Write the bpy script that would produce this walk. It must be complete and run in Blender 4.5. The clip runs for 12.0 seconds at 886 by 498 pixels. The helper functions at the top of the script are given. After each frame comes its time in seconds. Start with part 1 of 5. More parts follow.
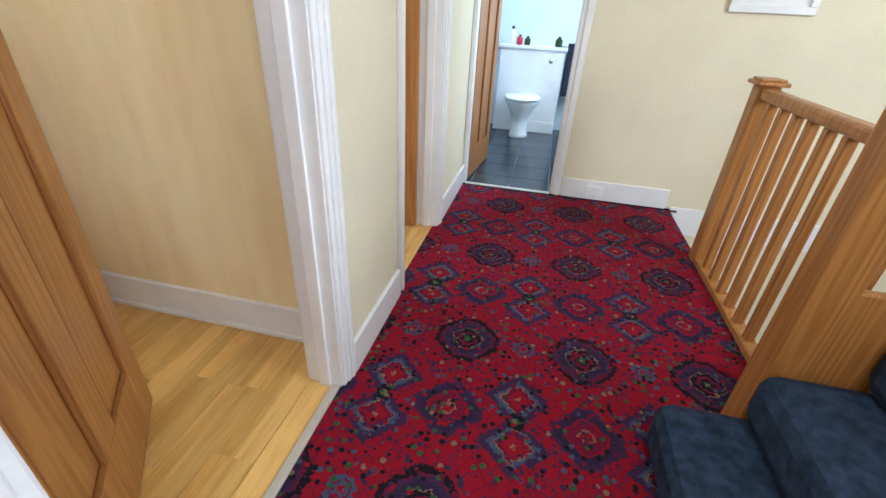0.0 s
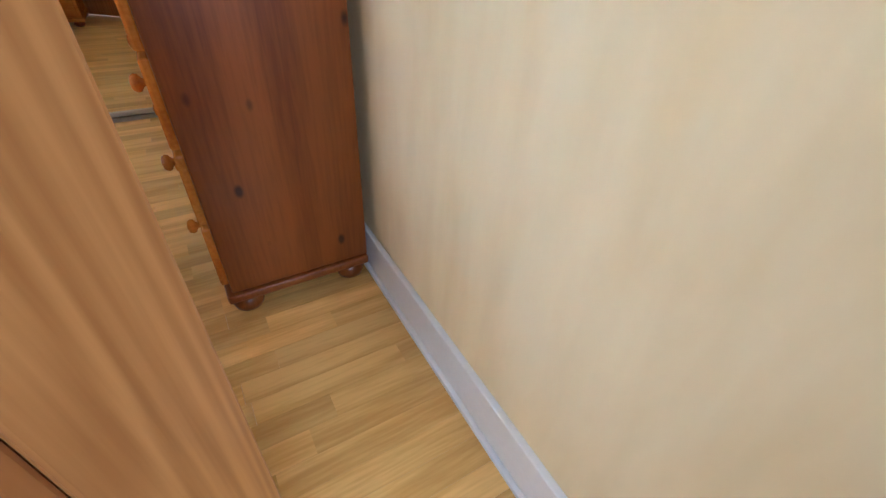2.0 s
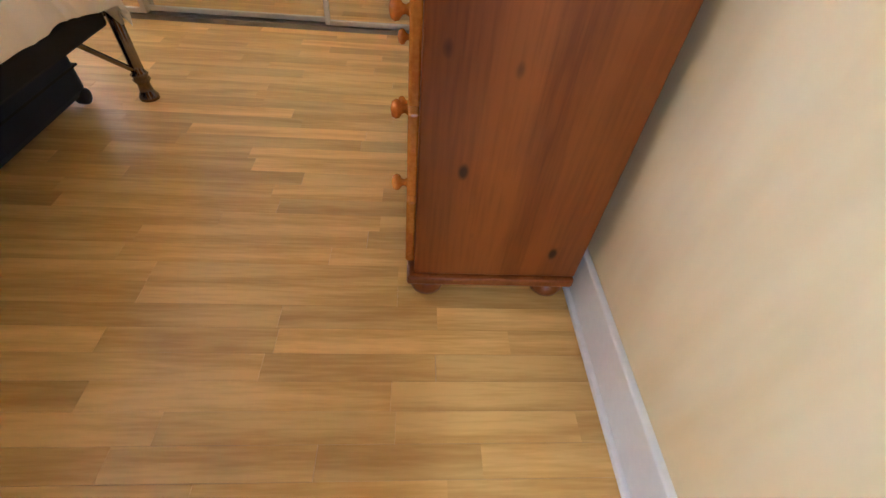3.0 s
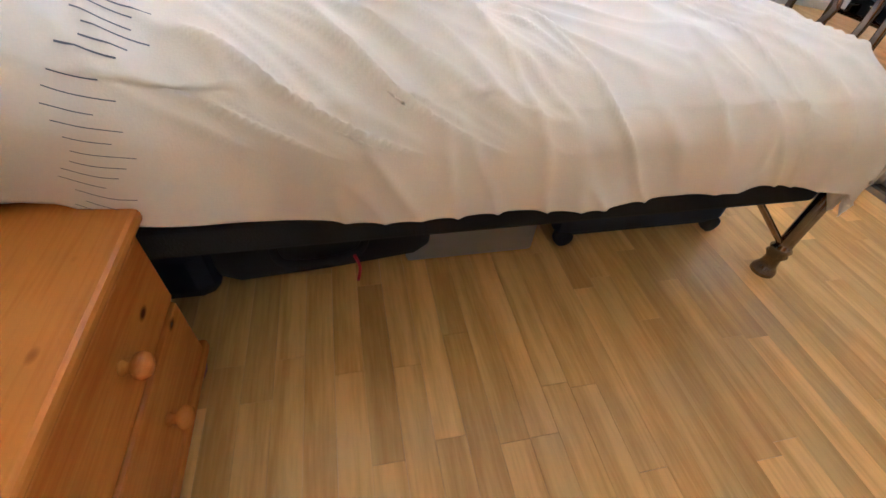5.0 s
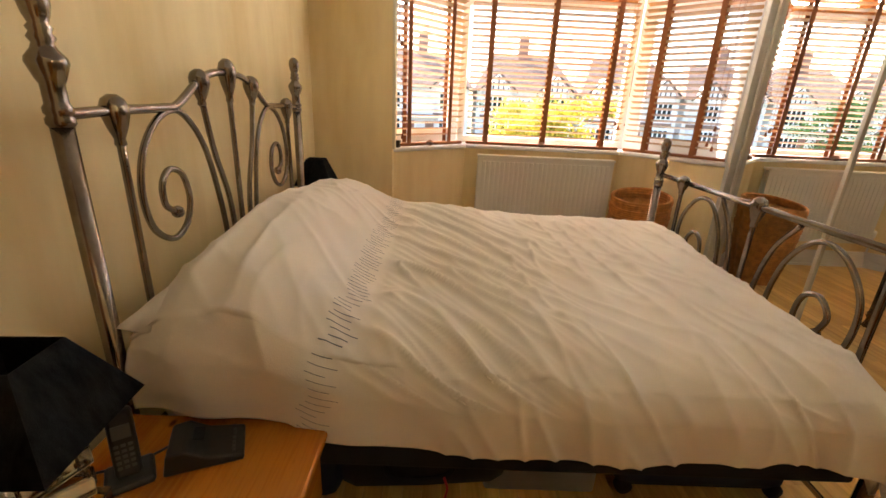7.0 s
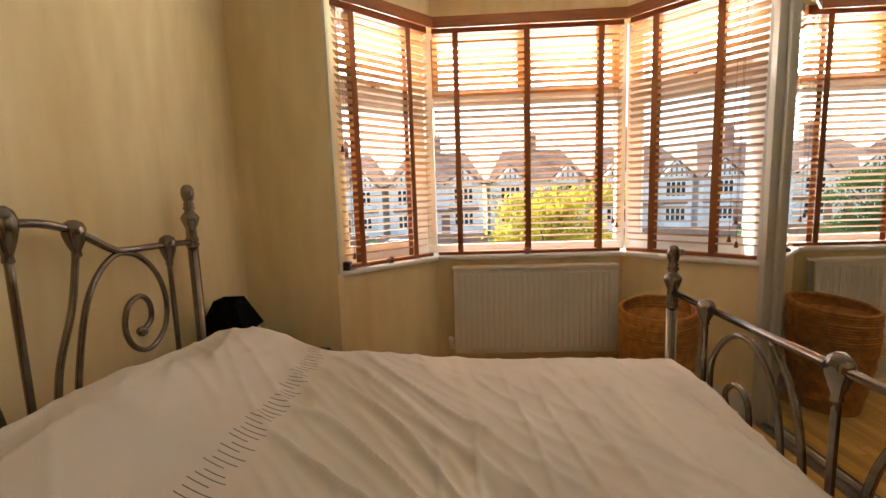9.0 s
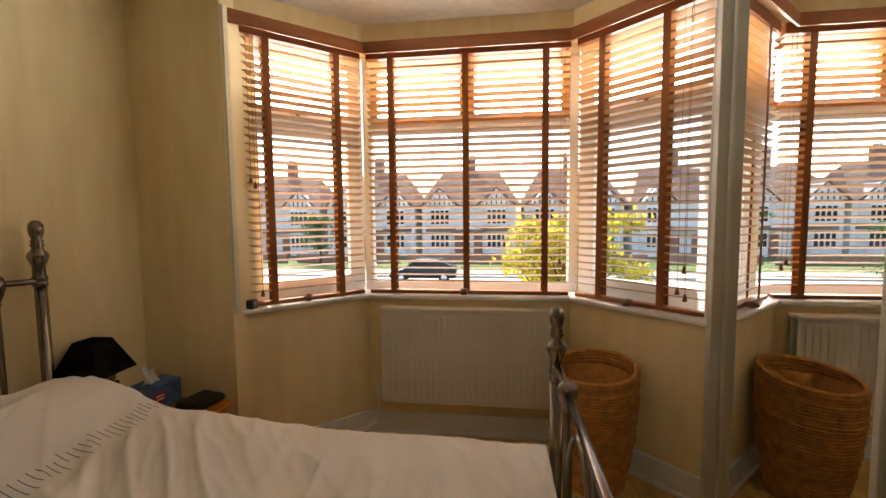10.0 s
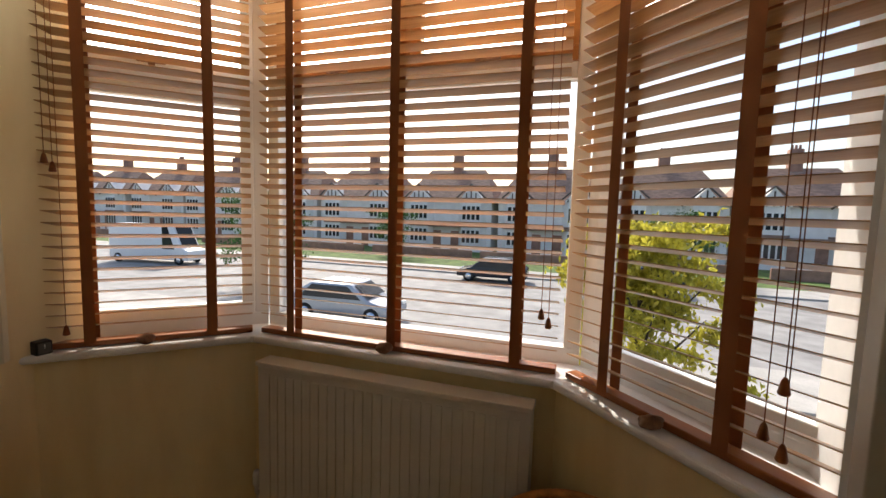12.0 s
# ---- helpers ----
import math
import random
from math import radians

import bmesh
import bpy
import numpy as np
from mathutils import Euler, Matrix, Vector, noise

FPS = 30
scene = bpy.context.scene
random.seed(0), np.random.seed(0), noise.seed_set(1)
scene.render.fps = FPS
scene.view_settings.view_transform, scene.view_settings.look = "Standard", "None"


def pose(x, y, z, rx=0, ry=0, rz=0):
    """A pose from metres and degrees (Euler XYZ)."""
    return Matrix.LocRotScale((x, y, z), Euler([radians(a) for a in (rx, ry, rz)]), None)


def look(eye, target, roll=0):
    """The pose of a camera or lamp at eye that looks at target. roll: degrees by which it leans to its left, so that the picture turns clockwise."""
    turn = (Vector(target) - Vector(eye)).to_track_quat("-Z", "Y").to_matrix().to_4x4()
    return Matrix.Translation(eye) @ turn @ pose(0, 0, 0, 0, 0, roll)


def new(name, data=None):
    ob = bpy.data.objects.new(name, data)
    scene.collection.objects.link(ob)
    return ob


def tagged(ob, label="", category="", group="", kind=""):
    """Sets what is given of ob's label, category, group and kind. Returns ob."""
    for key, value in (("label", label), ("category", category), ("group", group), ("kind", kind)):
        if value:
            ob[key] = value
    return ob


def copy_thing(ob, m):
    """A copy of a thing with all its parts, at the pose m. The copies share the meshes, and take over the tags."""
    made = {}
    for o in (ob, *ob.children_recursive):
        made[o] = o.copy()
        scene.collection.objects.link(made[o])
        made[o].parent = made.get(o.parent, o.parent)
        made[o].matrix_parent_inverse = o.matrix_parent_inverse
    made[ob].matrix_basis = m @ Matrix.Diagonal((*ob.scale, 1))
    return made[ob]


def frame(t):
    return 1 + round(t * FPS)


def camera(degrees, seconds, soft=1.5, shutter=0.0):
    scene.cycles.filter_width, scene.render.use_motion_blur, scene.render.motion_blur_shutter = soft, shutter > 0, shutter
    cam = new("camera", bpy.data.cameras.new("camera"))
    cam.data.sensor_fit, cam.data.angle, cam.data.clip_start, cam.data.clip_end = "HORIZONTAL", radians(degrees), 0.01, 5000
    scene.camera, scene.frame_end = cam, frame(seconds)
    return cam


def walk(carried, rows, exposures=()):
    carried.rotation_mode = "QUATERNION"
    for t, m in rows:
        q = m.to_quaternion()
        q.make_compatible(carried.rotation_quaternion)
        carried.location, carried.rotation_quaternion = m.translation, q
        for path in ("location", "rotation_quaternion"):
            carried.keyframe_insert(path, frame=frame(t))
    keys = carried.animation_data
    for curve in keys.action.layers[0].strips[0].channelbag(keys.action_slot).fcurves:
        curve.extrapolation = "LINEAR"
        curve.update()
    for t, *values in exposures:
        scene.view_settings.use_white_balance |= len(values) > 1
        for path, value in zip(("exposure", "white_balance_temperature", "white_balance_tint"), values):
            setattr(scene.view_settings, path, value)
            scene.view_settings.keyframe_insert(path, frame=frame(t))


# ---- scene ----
cam = camera(92.0, 12.0)
PATH = [
    (0, (-0.661, 1.166, 1.177), (-0.301, -0.537, 0.193), 3.1),
    (0.5, (-0.462, 0.920, 1.161), (0.312, -0.592, 0.106), 3.4),
    (1, (-0.202, 0.683, 1.130), (0.870, -0.642, 0.082), 2.8),
    (1.5, (0.163, 0.471, 1.019), (1.344, -0.649, -0.142), 3.7),
    (2, (0.215, 0.388, 0.950), (1.535, -0.449, -0.299), 3.6),
    (2.5, (0.365, 0.390, 0.908), (1.731, -0.118, -0.440), 5.1),
    (2.7, (0.455, 0.396, 0.894), (1.826, 0.012, -0.510), 6.0),
    (3.2, (0.610, 0.480, 0.880), (1.930, 0.500, -0.590), 6.0),
    (3.7, (0.718, 0.555, 0.872), (1.930, 1.040, -0.635), 5.2),
    (4.3, (0.837, 0.642, 0.869), (1.739, 1.632, -0.617), 4.0),
    (4.5, (0.863, 0.692, 0.866), (1.627, 1.806, -0.609), 4.5),
    (5, (0.934, 0.795, 0.9), (1.313, 2.155, -0.516), 5.6),
    (5.5, (0.958, 0.828, 0.935), (1.085, 2.365, -0.338), 5.7),
    (6, (0.925, 0.731, 1.066), (0.945, 2.43, 0.011), 4.8),
    (6.5, (0.883, 0.606, 1.185), (0.898, 2.428, 0.36), 4.0),
    (7, (0.869, 0.504, 1.246), (0.895, 2.395, 0.597), 2.7),
    (7.5, (0.895, 0.58, 1.271), (0.933, 2.515, 0.766), 1.2),
    (7.7, (0.929, 0.662, 1.276), (0.964, 2.61, 0.824), 0.3),
    (9.5, (1.539, 1.293, 1.387), (1.361, 3.275, 1.190), -1.6),
    (10, (1.931, 1.446, 1.430), (1.659, 3.422, 1.276), -0.6),
    (10.5, (2.172, 1.645, 1.457), (1.854, 3.614, 1.319), 0.3),
    (11, (2.379, 1.890, 1.468), (1.974, 3.843, 1.328), 0.9),
    (11.5, (2.418, 2.253, 1.498), (1.917, 4.182, 1.337), 1.3),
    (12, (2.428, 2.660, 1.492), (1.788, 4.546, 1.312), 1.6),
]
walk(cam, [(t, look(eye, target, roll)) for t, eye, target, roll in PATH],
     ((0.0, 3.1, 5600, 10), (1.0, 3.25, 5100, 10), (1.6, 3.5, 4600, 10), (2.7, 3.75, 4900, 10), (4.3, 4.6, 4500, 10), (5.0, 4.1, 4550, 10), (5.5, 3.9, 4900, 10),
      (6.5, 3.2, 6400, 10), (7.7, 2.75, 6700, 10), (9.5, 2.1, 6800, 10), (10.5, 1.65, 6700, 10), (12.0, 0.9, 6600, 10)))

# ---------------------------------------------------------------- light
world = bpy.data.worlds.new("world")
scene.world = world
world.use_nodes = True
wn = world.node_tree
sky = wn.nodes.new("ShaderNodeTexSky")
sky.sky_type, sky.sun_disc = "NISHITA", False
sky.sun_elevation, sky.sun_rotation = radians(40), radians(-34)
sky.dust_density = 3.0
wn.nodes["Background"].inputs[1].default_value = 0.135
wn.links.new(sky.outputs[0], wn.nodes["Background"].inputs[0])
sun = new("sun", bpy.data.lights.new("sun", "SUN"))
sun.data.energy, sun.data.angle, sun.data.color = 3.0, radians(0.6), (1.0, 0.93, 0.82)
sun.matrix_world = look((-6.0, 14.0, 11.5), (1.5, 3.0, 0.5))


def area_lamp(name, m, w, h, watts, color=(0.86, 0.93, 1.0)):
    lamp = new(name, bpy.data.lights.new(name, "AREA"))
    lamp.data.shape, lamp.data.size, lamp.data.size_y = "RECTANGLE", w, h
    lamp.data.energy, lamp.data.color = watts, color
    lamp.matrix_world = m
    return lamp


# ---------------------------------------------------------------- materials
def mat(name, color, rough=0.6, metal=0.0, var=0.12, scale=6.0, fine=60.0, bump=0.1, stretch=(1, 1, 1), rand=0.0,
        coord="Object", spec=0.5, tint=None):
    m = bpy.data.materials.new(name)
    m.use_nodes = True
    n, l = m.node_tree.nodes, m.node_tree.links
    b = n["Principled BSDF"]
    b.inputs["Roughness"].default_value, b.inputs["Metallic"].default_value = rough, metal
    b.inputs["Specular IOR Level"].default_value = spec
    tc, mp = n.new("ShaderNodeTexCoord"), n.new("ShaderNodeMapping")
    mp.inputs["Scale"].default_value = stretch
    l.new(tc.outputs[coord], mp.inputs[0])
    big, small = n.new("ShaderNodeTexNoise"), n.new("ShaderNodeTexNoise")
    big.inputs["Scale"].default_value, small.inputs["Scale"].default_value = scale, fine
    big.inputs["Detail"].default_value, small.inputs["Detail"].default_value = 5, 3
    l.new(mp.outputs[0], big.inputs[0]), l.new(mp.outputs[0], small.inputs[0])
    mix = n.new("ShaderNodeMix")
    mix.data_type = "RGBA"
    dark = tint or tuple(c * (1 - 2 * var) for c in color)
    mix.inputs[6].default_value, mix.inputs[7].default_value = (*dark, 1), (*(min(1, c * (1 + var * 0.6)) for c in color), 1)
    ramp = n.new("ShaderNodeMapRange")
    ramp.inputs[1].default_value, ramp.inputs[2].default_value = 0.3, 0.7
    add = n.new("ShaderNodeMath")
    add.operation = "MULTIPLY_ADD"
    add.inputs[1].default_value = 0.35
    l.new(small.outputs[0], add.inputs[0]), l.new(big.outputs[0], add.inputs[2])
    sub = n.new("ShaderNodeMath")
    sub.operation = "SUBTRACT"
    sub.inputs[1].default_value = 0.17
    l.new(add.outputs[0], sub.inputs[0]), l.new(sub.outputs[0], ramp.inputs[0]), l.new(ramp.outputs[0], mix.inputs[0])
    last = mix.outputs[2]
    if rand:
        oi, hs, mr = n.new("ShaderNodeObjectInfo"), n.new("ShaderNodeHueSaturation"), n.new("ShaderNodeMapRange")
        mr.inputs[3].default_value, mr.inputs[4].default_value = 1 - rand, 1 + rand
        l.new(oi.outputs["Random"], mr.inputs[0]), l.new(mr.outputs[0], hs.inputs["Value"]), l.new(last, hs.inputs["Color"])
        last = hs.outputs[0]
    l.new(last, b.inputs["Base Color"])
    if bump:
        bp = n.new("ShaderNodeBump")
        bp.inputs["Strength"].default_value, bp.inputs["Distance"].default_value = bump, 0.004
        l.new(small.outputs[0], bp.inputs["Height"]), l.new(bp.outputs[0], b.inputs["Normal"])
    return m


def wood(name, light, dark, rough=0.35, axis=2, ring=9.0, knots=True, rand=0.0, wav=0.5, squeeze=0.06, spec=0.4, flat=None, knot=(0.08, 0.18)):
    """Sawn wood with growth rings drawn out along one axis, and a few round dark knots."""
    m = bpy.data.materials.new(name)
    m.use_nodes = True
    n, l = m.node_tree.nodes, m.node_tree.links
    b = n["Principled BSDF"]
    b.inputs["Roughness"].default_value = rough
    b.inputs["Specular IOR Level"].default_value = spec
    tc, mp = n.new("ShaderNodeTexCoord"), n.new("ShaderNodeMapping")
    s = [1.0, 1.0, 1.0]
    s[axis] = squeeze
    mp.inputs["Scale"].default_value = s
    l.new(tc.outputs["Object"], mp.inputs[0])
    vec = mp.outputs[0]
    if rand:
        oi, ad = n.new("ShaderNodeObjectInfo"), n.new("ShaderNodeVectorMath")
        ml = n.new("ShaderNodeMath")
        ml.operation, ml.inputs[1].default_value = "MULTIPLY", 37.0
        l.new(oi.outputs["Random"], ml.inputs[0]), l.new(vec, ad.inputs[0]), l.new(ml.outputs[0], ad.inputs[1])
        vec = ad.outputs[0]
    no, gr = n.new("ShaderNodeTexNoise"), n.new("ShaderNodeTexNoise")
    no.inputs["Scale"].default_value, no.inputs["Detail"].default_value = ring, 1.5
    gr.inputs["Scale"].default_value, gr.inputs["Detail"].default_value = 130, 4
    l.new(vec, no.inputs[0]), l.new(vec, gr.inputs[0])
    mu, si = n.new("ShaderNodeMath"), n.new("ShaderNodeMath")
    mu.operation, mu.inputs[1].default_value = "MULTIPLY", 60 * wav
    si.operation = "SINE"
    l.new(no.outputs[0], mu.inputs[0]), l.new(mu.outputs[0], si.inputs[0])
    a = n.new("ShaderNodeMath")
    a.operation, a.inputs[1].default_value = "MULTIPLY_ADD", 0.22
    l.new(si.outputs[0], a.inputs[0]), l.new(gr.outputs[0], a.inputs[2])
    mix = n.new("ShaderNodeMix")
    mix.data_type = "RGBA"
    mix.inputs[6].default_value, mix.inputs[7].default_value = (*dark, 1), (*light, 1)
    mr = n.new("ShaderNodeMapRange")
    mr.inputs[1].default_value, mr.inputs[2].default_value = 0.2, 0.75
    l.new(a.outputs[0], mr.inputs[0]), l.new(mr.outputs[0], mix.inputs[0])
    last = mix.outputs[2]
    if knots:
        kp, vo = n.new("ShaderNodeMapping"), n.new("ShaderNodeTexVoronoi")
        ks = [1.0, 1.0, 1.0]
        ks[axis] = 0.55
        if flat is not None:
            ks[flat] = 0.0
        kp.inputs["Scale"].default_value = ks
        vo.inputs["Scale"].default_value = 12
        l.new(tc.outputs["Object"], kp.inputs[0]), l.new(kp.outputs[0], vo.inputs[0])
        kr = n.new("ShaderNodeMapRange")
        kr.inputs[1].default_value, kr.inputs[2].default_value = knot
        l.new(vo.outputs["Distance"], kr.inputs[0])
        km = n.new("ShaderNodeMix")
        km.data_type = "RGBA"
        km.inputs[6].default_value = (*(c * 0.25 for c in dark), 1)
        l.new(kr.outputs[0], km.inputs[0]), l.new(last, km.inputs[7])
        last = km.outputs[2]
    if rand:
        hs, vr = n.new("ShaderNodeHueSaturation"), n.new("ShaderNodeMapRange")
        vr.inputs[3].default_value, vr.inputs[4].default_value = 1 - rand, 1 + rand
        l.new(oi.outputs["Random"], vr.inputs[0]), l.new(vr.outputs[0], hs.inputs["Value"]), l.new(last, hs.inputs["Color"])
        last = hs.outputs[0]
    l.new(last, b.inputs["Base Color"])
    bp = n.new("ShaderNodeBump")
    bp.inputs["Strength"].default_value, bp.inputs["Distance"].default_value = 0.12, 0.002
    l.new(a.outputs[0], bp.inputs["Height"]), l.new(bp.outputs[0], b.inputs["Normal"])
    return m


def carpet_material():
    """Red axminster: rows of dark stepped medallions, smaller diamonds between them, and a scatter of small flowers."""
    m = bpy.data.materials.new("red_patterned_carpet")
    m.use_nodes = True
    n, l = m.node_tree.nodes, m.node_tree.links
    b = n["Principled BSDF"]
    b.inputs["Roughness"].default_value, b.inputs["Specular IOR Level"].default_value = 0.95, 0.1
    tc = n.new("ShaderNodeTexCoord")

    def op(kind, a, c=None, d=None):
        o = n.new("ShaderNodeMath")
        o.operation = kind
        for i, v in enumerate((a, c, d)):
            if v is None:
                continue
            if isinstance(v, (int, float)):
                o.inputs[i].default_value = v
            else:
                l.new(v, o.inputs[i])
        return o.outputs[0]

    warp = n.new("ShaderNodeTexNoise")
    warp.inputs["Scale"].default_value = 60
    sep, sw = n.new("ShaderNodeSeparateXYZ"), n.new("ShaderNodeSeparateXYZ")
    l.new(tc.outputs["Object"], sep.inputs[0]), l.new(tc.outputs["Object"], warp.inputs[0]), l.new(warp.outputs["Color"], sw.inputs[0])
    X = op("ADD", sep.outputs[0], op("MULTIPLY", op("SUBTRACT", sw.outputs[0], 0.5), 0.042))
    Y = op("ADD", sep.outputs[1], op("MULTIPLY", op("SUBTRACT", sw.outputs[1], 0.5), 0.042))

    def cell(ox, oy, px, py):
        u = op("SUBTRACT", op("FRACT", op("ADD", op("DIVIDE", X, px), ox)), 0.5)
        v = op("SUBTRACT", op("FRACT", op("ADD", op("DIVIDE", Y, py), oy)), 0.5)
        u, v = op("ABSOLUTE", op("MULTIPLY", u, px)), op("ABSOLUTE", op("MULTIPLY", v, py))
        return u, v, op("ADD", u, v)

    def rings(value, scale, stops):
        r = n.new("ShaderNodeValToRGB")
        r.color_ramp.interpolation = "CONSTANT"
        e = r.color_ramp.elements
        while len(e) < len(stops):
            e.new(0.5)
        for el, (p, c) in zip(e, stops):
            el.position, el.color = p, (*c, 1)
        l.new(op("MULTIPLY", value, scale), r.inputs[0])
        return r.outputs[0]

    red, navy, wine, green, cream, blue, black = ((0.25, 0.007, 0.018), (0.028, 0.018, 0.045), (0.14, 0.008, 0.03), (0.03, 0.09, 0.03),
                                                  (0.20, 0.13, 0.08), (0.05, 0.075, 0.13), (0.012, 0.01, 0.014))

    def over(base, top, mask):
        x = n.new("ShaderNodeMix")
        x.data_type = "RGBA"
        l.new(mask, x.inputs[0]), l.new(base, x.inputs[6]), l.new(top, x.inputs[7])
        return x.outputs[2]

    vo = n.new("ShaderNodeTexVoronoi")
    vo.inputs["Scale"].default_value, vo.distance = 17, "MANHATTAN"
    l.new(tc.outputs["Object"], vo.inputs[0])
    sep2 = n.new("ShaderNodeSeparateColor")
    l.new(vo.outputs["Color"], sep2.inputs[0])
    violet = (0.045, 0.02, 0.055)
    ground = rings(vo.outputs["Distance"], 0.62, [(0.0, cream), (0.05, green), (0.10, wine), (0.17, blue), (0.20, red), (0.48, wine), (0.54, red)])
    plain_ = rings(vo.outputs["Distance"], 0.62, [(0.0, black), (0.09, wine), (0.15, red), (0.50, violet), (0.55, red)])
    col = over(ground, plain_, op("GREATER_THAN", sep2.outputs[0], 0.5))
    v2o = n.new("ShaderNodeTexVoronoi")
    v2o.inputs["Scale"].default_value = 42
    l.new(tc.outputs["Object"], v2o.inputs[0])
    s3 = n.new("ShaderNodeSeparateColor")
    l.new(v2o.outputs["Color"], s3.inputs[0])
    tiny = rings(s3.outputs[0], 1.0, [(0.0, violet), (0.26, wine), (0.44, black), (0.62, red), (0.80, green), (0.89, blue), (0.96, cream)])
    col = over(col, tiny, op("LESS_THAN", v2o.outputs["Distance"], 0.40))
    PX, PY, OX, OY = 0.455, 0.715, 0.599, 0.752

    def motif(base, ox, oy, radius, blend, stops, squash=1.0):
        radius *= 1.12
        u, v, d = cell(OX + ox, OY + oy, PX, PY)
        if squash != 1.0:
            d = op("ADD", op("MULTIPLY", u, squash), v)
        metric = op("MAXIMUM", d, op("MULTIPLY", op("MAXIMUM", u, v), blend))
        return over(base, rings(metric, 0.95 / radius, stops), op("LESS_THAN", metric, radius))

    lobe = [(0.0, red), (0.18, cream), (0.24, wine), (0.5, red), (0.58, navy), (0.8, violet)]
    for dy in (-0.13, 0.13):
        col = motif(col, 0.5, 0.5 + dy, 0.105, 1.0, [(0.0, cream), (0.08, red), (0.35, wine), (0.5, cream), (0.54, blue), (0.68, violet)])
    col = motif(col, 0.0, 0.5, 0.125, 1.2, lobe)
    col = motif(col, 0.5, 0.5, 0.04, 1.4, [(0.0, cream), (0.22, green), (0.45, black)])
    col = motif(col, 0.5, 0.0, 0.055, 1.5, [(0.0, red), (0.25, blue), (0.5, wine), (0.7, blue)])
    col = motif(col, 0.0, 0.0, 0.15, 1.3, [(0.0, cream), (0.05, green), (0.1, black), (0.2, wine), (0.3, black), (0.42, cream), (0.45, navy), (0.62, violet), (0.74, wine), (0.8, black)])
    col = over(col, tiny, op("LESS_THAN", v2o.outputs["Distance"], 0.36))
    fz = n.new("ShaderNodeTexNoise")
    fz.inputs["Scale"].default_value = 420
    l.new(tc.outputs["Object"], fz.inputs[0])
    mm = n.new("ShaderNodeMix")
    mm.data_type, mm.blend_type = "RGBA", "MULTIPLY"
    mm.inputs[0].default_value = 0.75
    l.new(col, mm.inputs[6]), l.new(fz.outputs[0], mm.inputs[7])
    hs = n.new("ShaderNodeHueSaturation")
    hs.inputs["Value"].default_value = 1.5
    l.new(mm.outputs[2], hs.inputs["Color"]), l.new(hs.outputs[0], b.inputs["Base Color"])
    bp = n.new("ShaderNodeBump")
    bp.inputs["Strength"].default_value, bp.inputs["Distance"].default_value = 0.5, 0.004
    l.new(fz.outputs[0], bp.inputs["Height"]), l.new(bp.outputs[0], b.inputs["Normal"])
    return m


CREAM = mat("cream_streaked_wallpaper", (0.85, 0.71, 0.43), 0.85, var=0.07, scale=1.5, fine=6, bump=0.05, stretch=(2.0, 2.0, 0.45), tint=(0.76, 0.59, 0.31), spec=0.2)
MAGNOLIA = mat("magnolia_paint", (0.76, 0.69, 0.50), 0.8, var=0.04, scale=2, bump=0.05, spec=0.2)
WHITE = mat("white_gloss_paint", (0.80, 0.79, 0.78), 0.35, var=0.04, scale=5, bump=0.04)
CEIL = mat("white_ceiling_paint", (0.72, 0.69, 0.62), 0.9, var=0.05, scale=18, fine=50, bump=0.5)
UPVC = mat("white_plastic", (0.82, 0.82, 0.80), 0.3, var=0.02, bump=0.0)
OAK = wood("oak_laminate", (0.77, 0.485, 0.155), (0.58, 0.325, 0.08), 0.28, axis=1, ring=10, knots=False, rand=0.16, wav=0.35, squeeze=0.07)
PINE = wood("lacquered_pine", (0.43, 0.195, 0.052), (0.30, 0.12, 0.028), 0.35, axis=2, ring=16, knots=False, wav=0.9, squeeze=0.035)
# darker than PINE: the shade in the panel grooves is put into the colour
PINE_GROOVE = wood("groove_shaded_pine", (0.27, 0.10, 0.022), (0.19, 0.062, 0.012), 0.35, axis=2, ring=16, knots=False, wav=0.5, squeeze=0.035)
PINE_X = wood("orange_pine", (0.57, 0.215, 0.022), (0.42, 0.125, 0.010), 0.26, axis=0, ring=6, wav=0.3, knot=(0.05, 0.12))
PINE_Y = wood("orange_pine_front", (0.46, 0.155, 0.024), (0.33, 0.085, 0.012), 0.3, axis=1, ring=6, wav=0.3)
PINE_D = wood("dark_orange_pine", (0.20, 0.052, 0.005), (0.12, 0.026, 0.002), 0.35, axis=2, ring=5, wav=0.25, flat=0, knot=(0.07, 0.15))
SLAT = wood("honey_slat_wood", (0.56, 0.33, 0.15), (0.44, 0.235, 0.09), 0.28, axis=0, ring=10, knots=False, rand=0.08, wav=0.2)
RAILW = wood("brown_stained_wood", (0.33, 0.11, 0.03), (0.22, 0.06, 0.015), 0.35, axis=0, ring=10, knots=False, wav=0.2)
TOPWOOD = wood("varnished_top_light_wood", (0.42, 0.20, 0.06), (0.32, 0.13, 0.035), 0.35, axis=0, ring=10, knots=False, wav=0.2)
TAPE = mat("brown_cotton_tape", (0.30, 0.10, 0.03), 0.9, var=0.1, fine=300, bump=0.3)
CARPET = carpet_material()
BLUE = mat("blue_carpet", (0.035, 0.055, 0.10), 0.95, var=0.25, scale=30, fine=350, bump=0.6, spec=0.1)
CLOTH = mat("white_cotton", (0.86, 0.82, 0.77), 0.85, var=0.03, scale=4, fine=300, bump=0.12, spec=0.2)
STITCH = mat("blue_grey_thread", (0.16, 0.18, 0.24), 0.9, bump=0)
METAL = mat("antique_nickel", (0.26, 0.225, 0.195), 0.17, 1.0, var=0.15, scale=12, bump=0.03)
CHROME = mat("chrome", (0.75, 0.75, 0.75), 0.12, 1.0, var=0.02, bump=0)
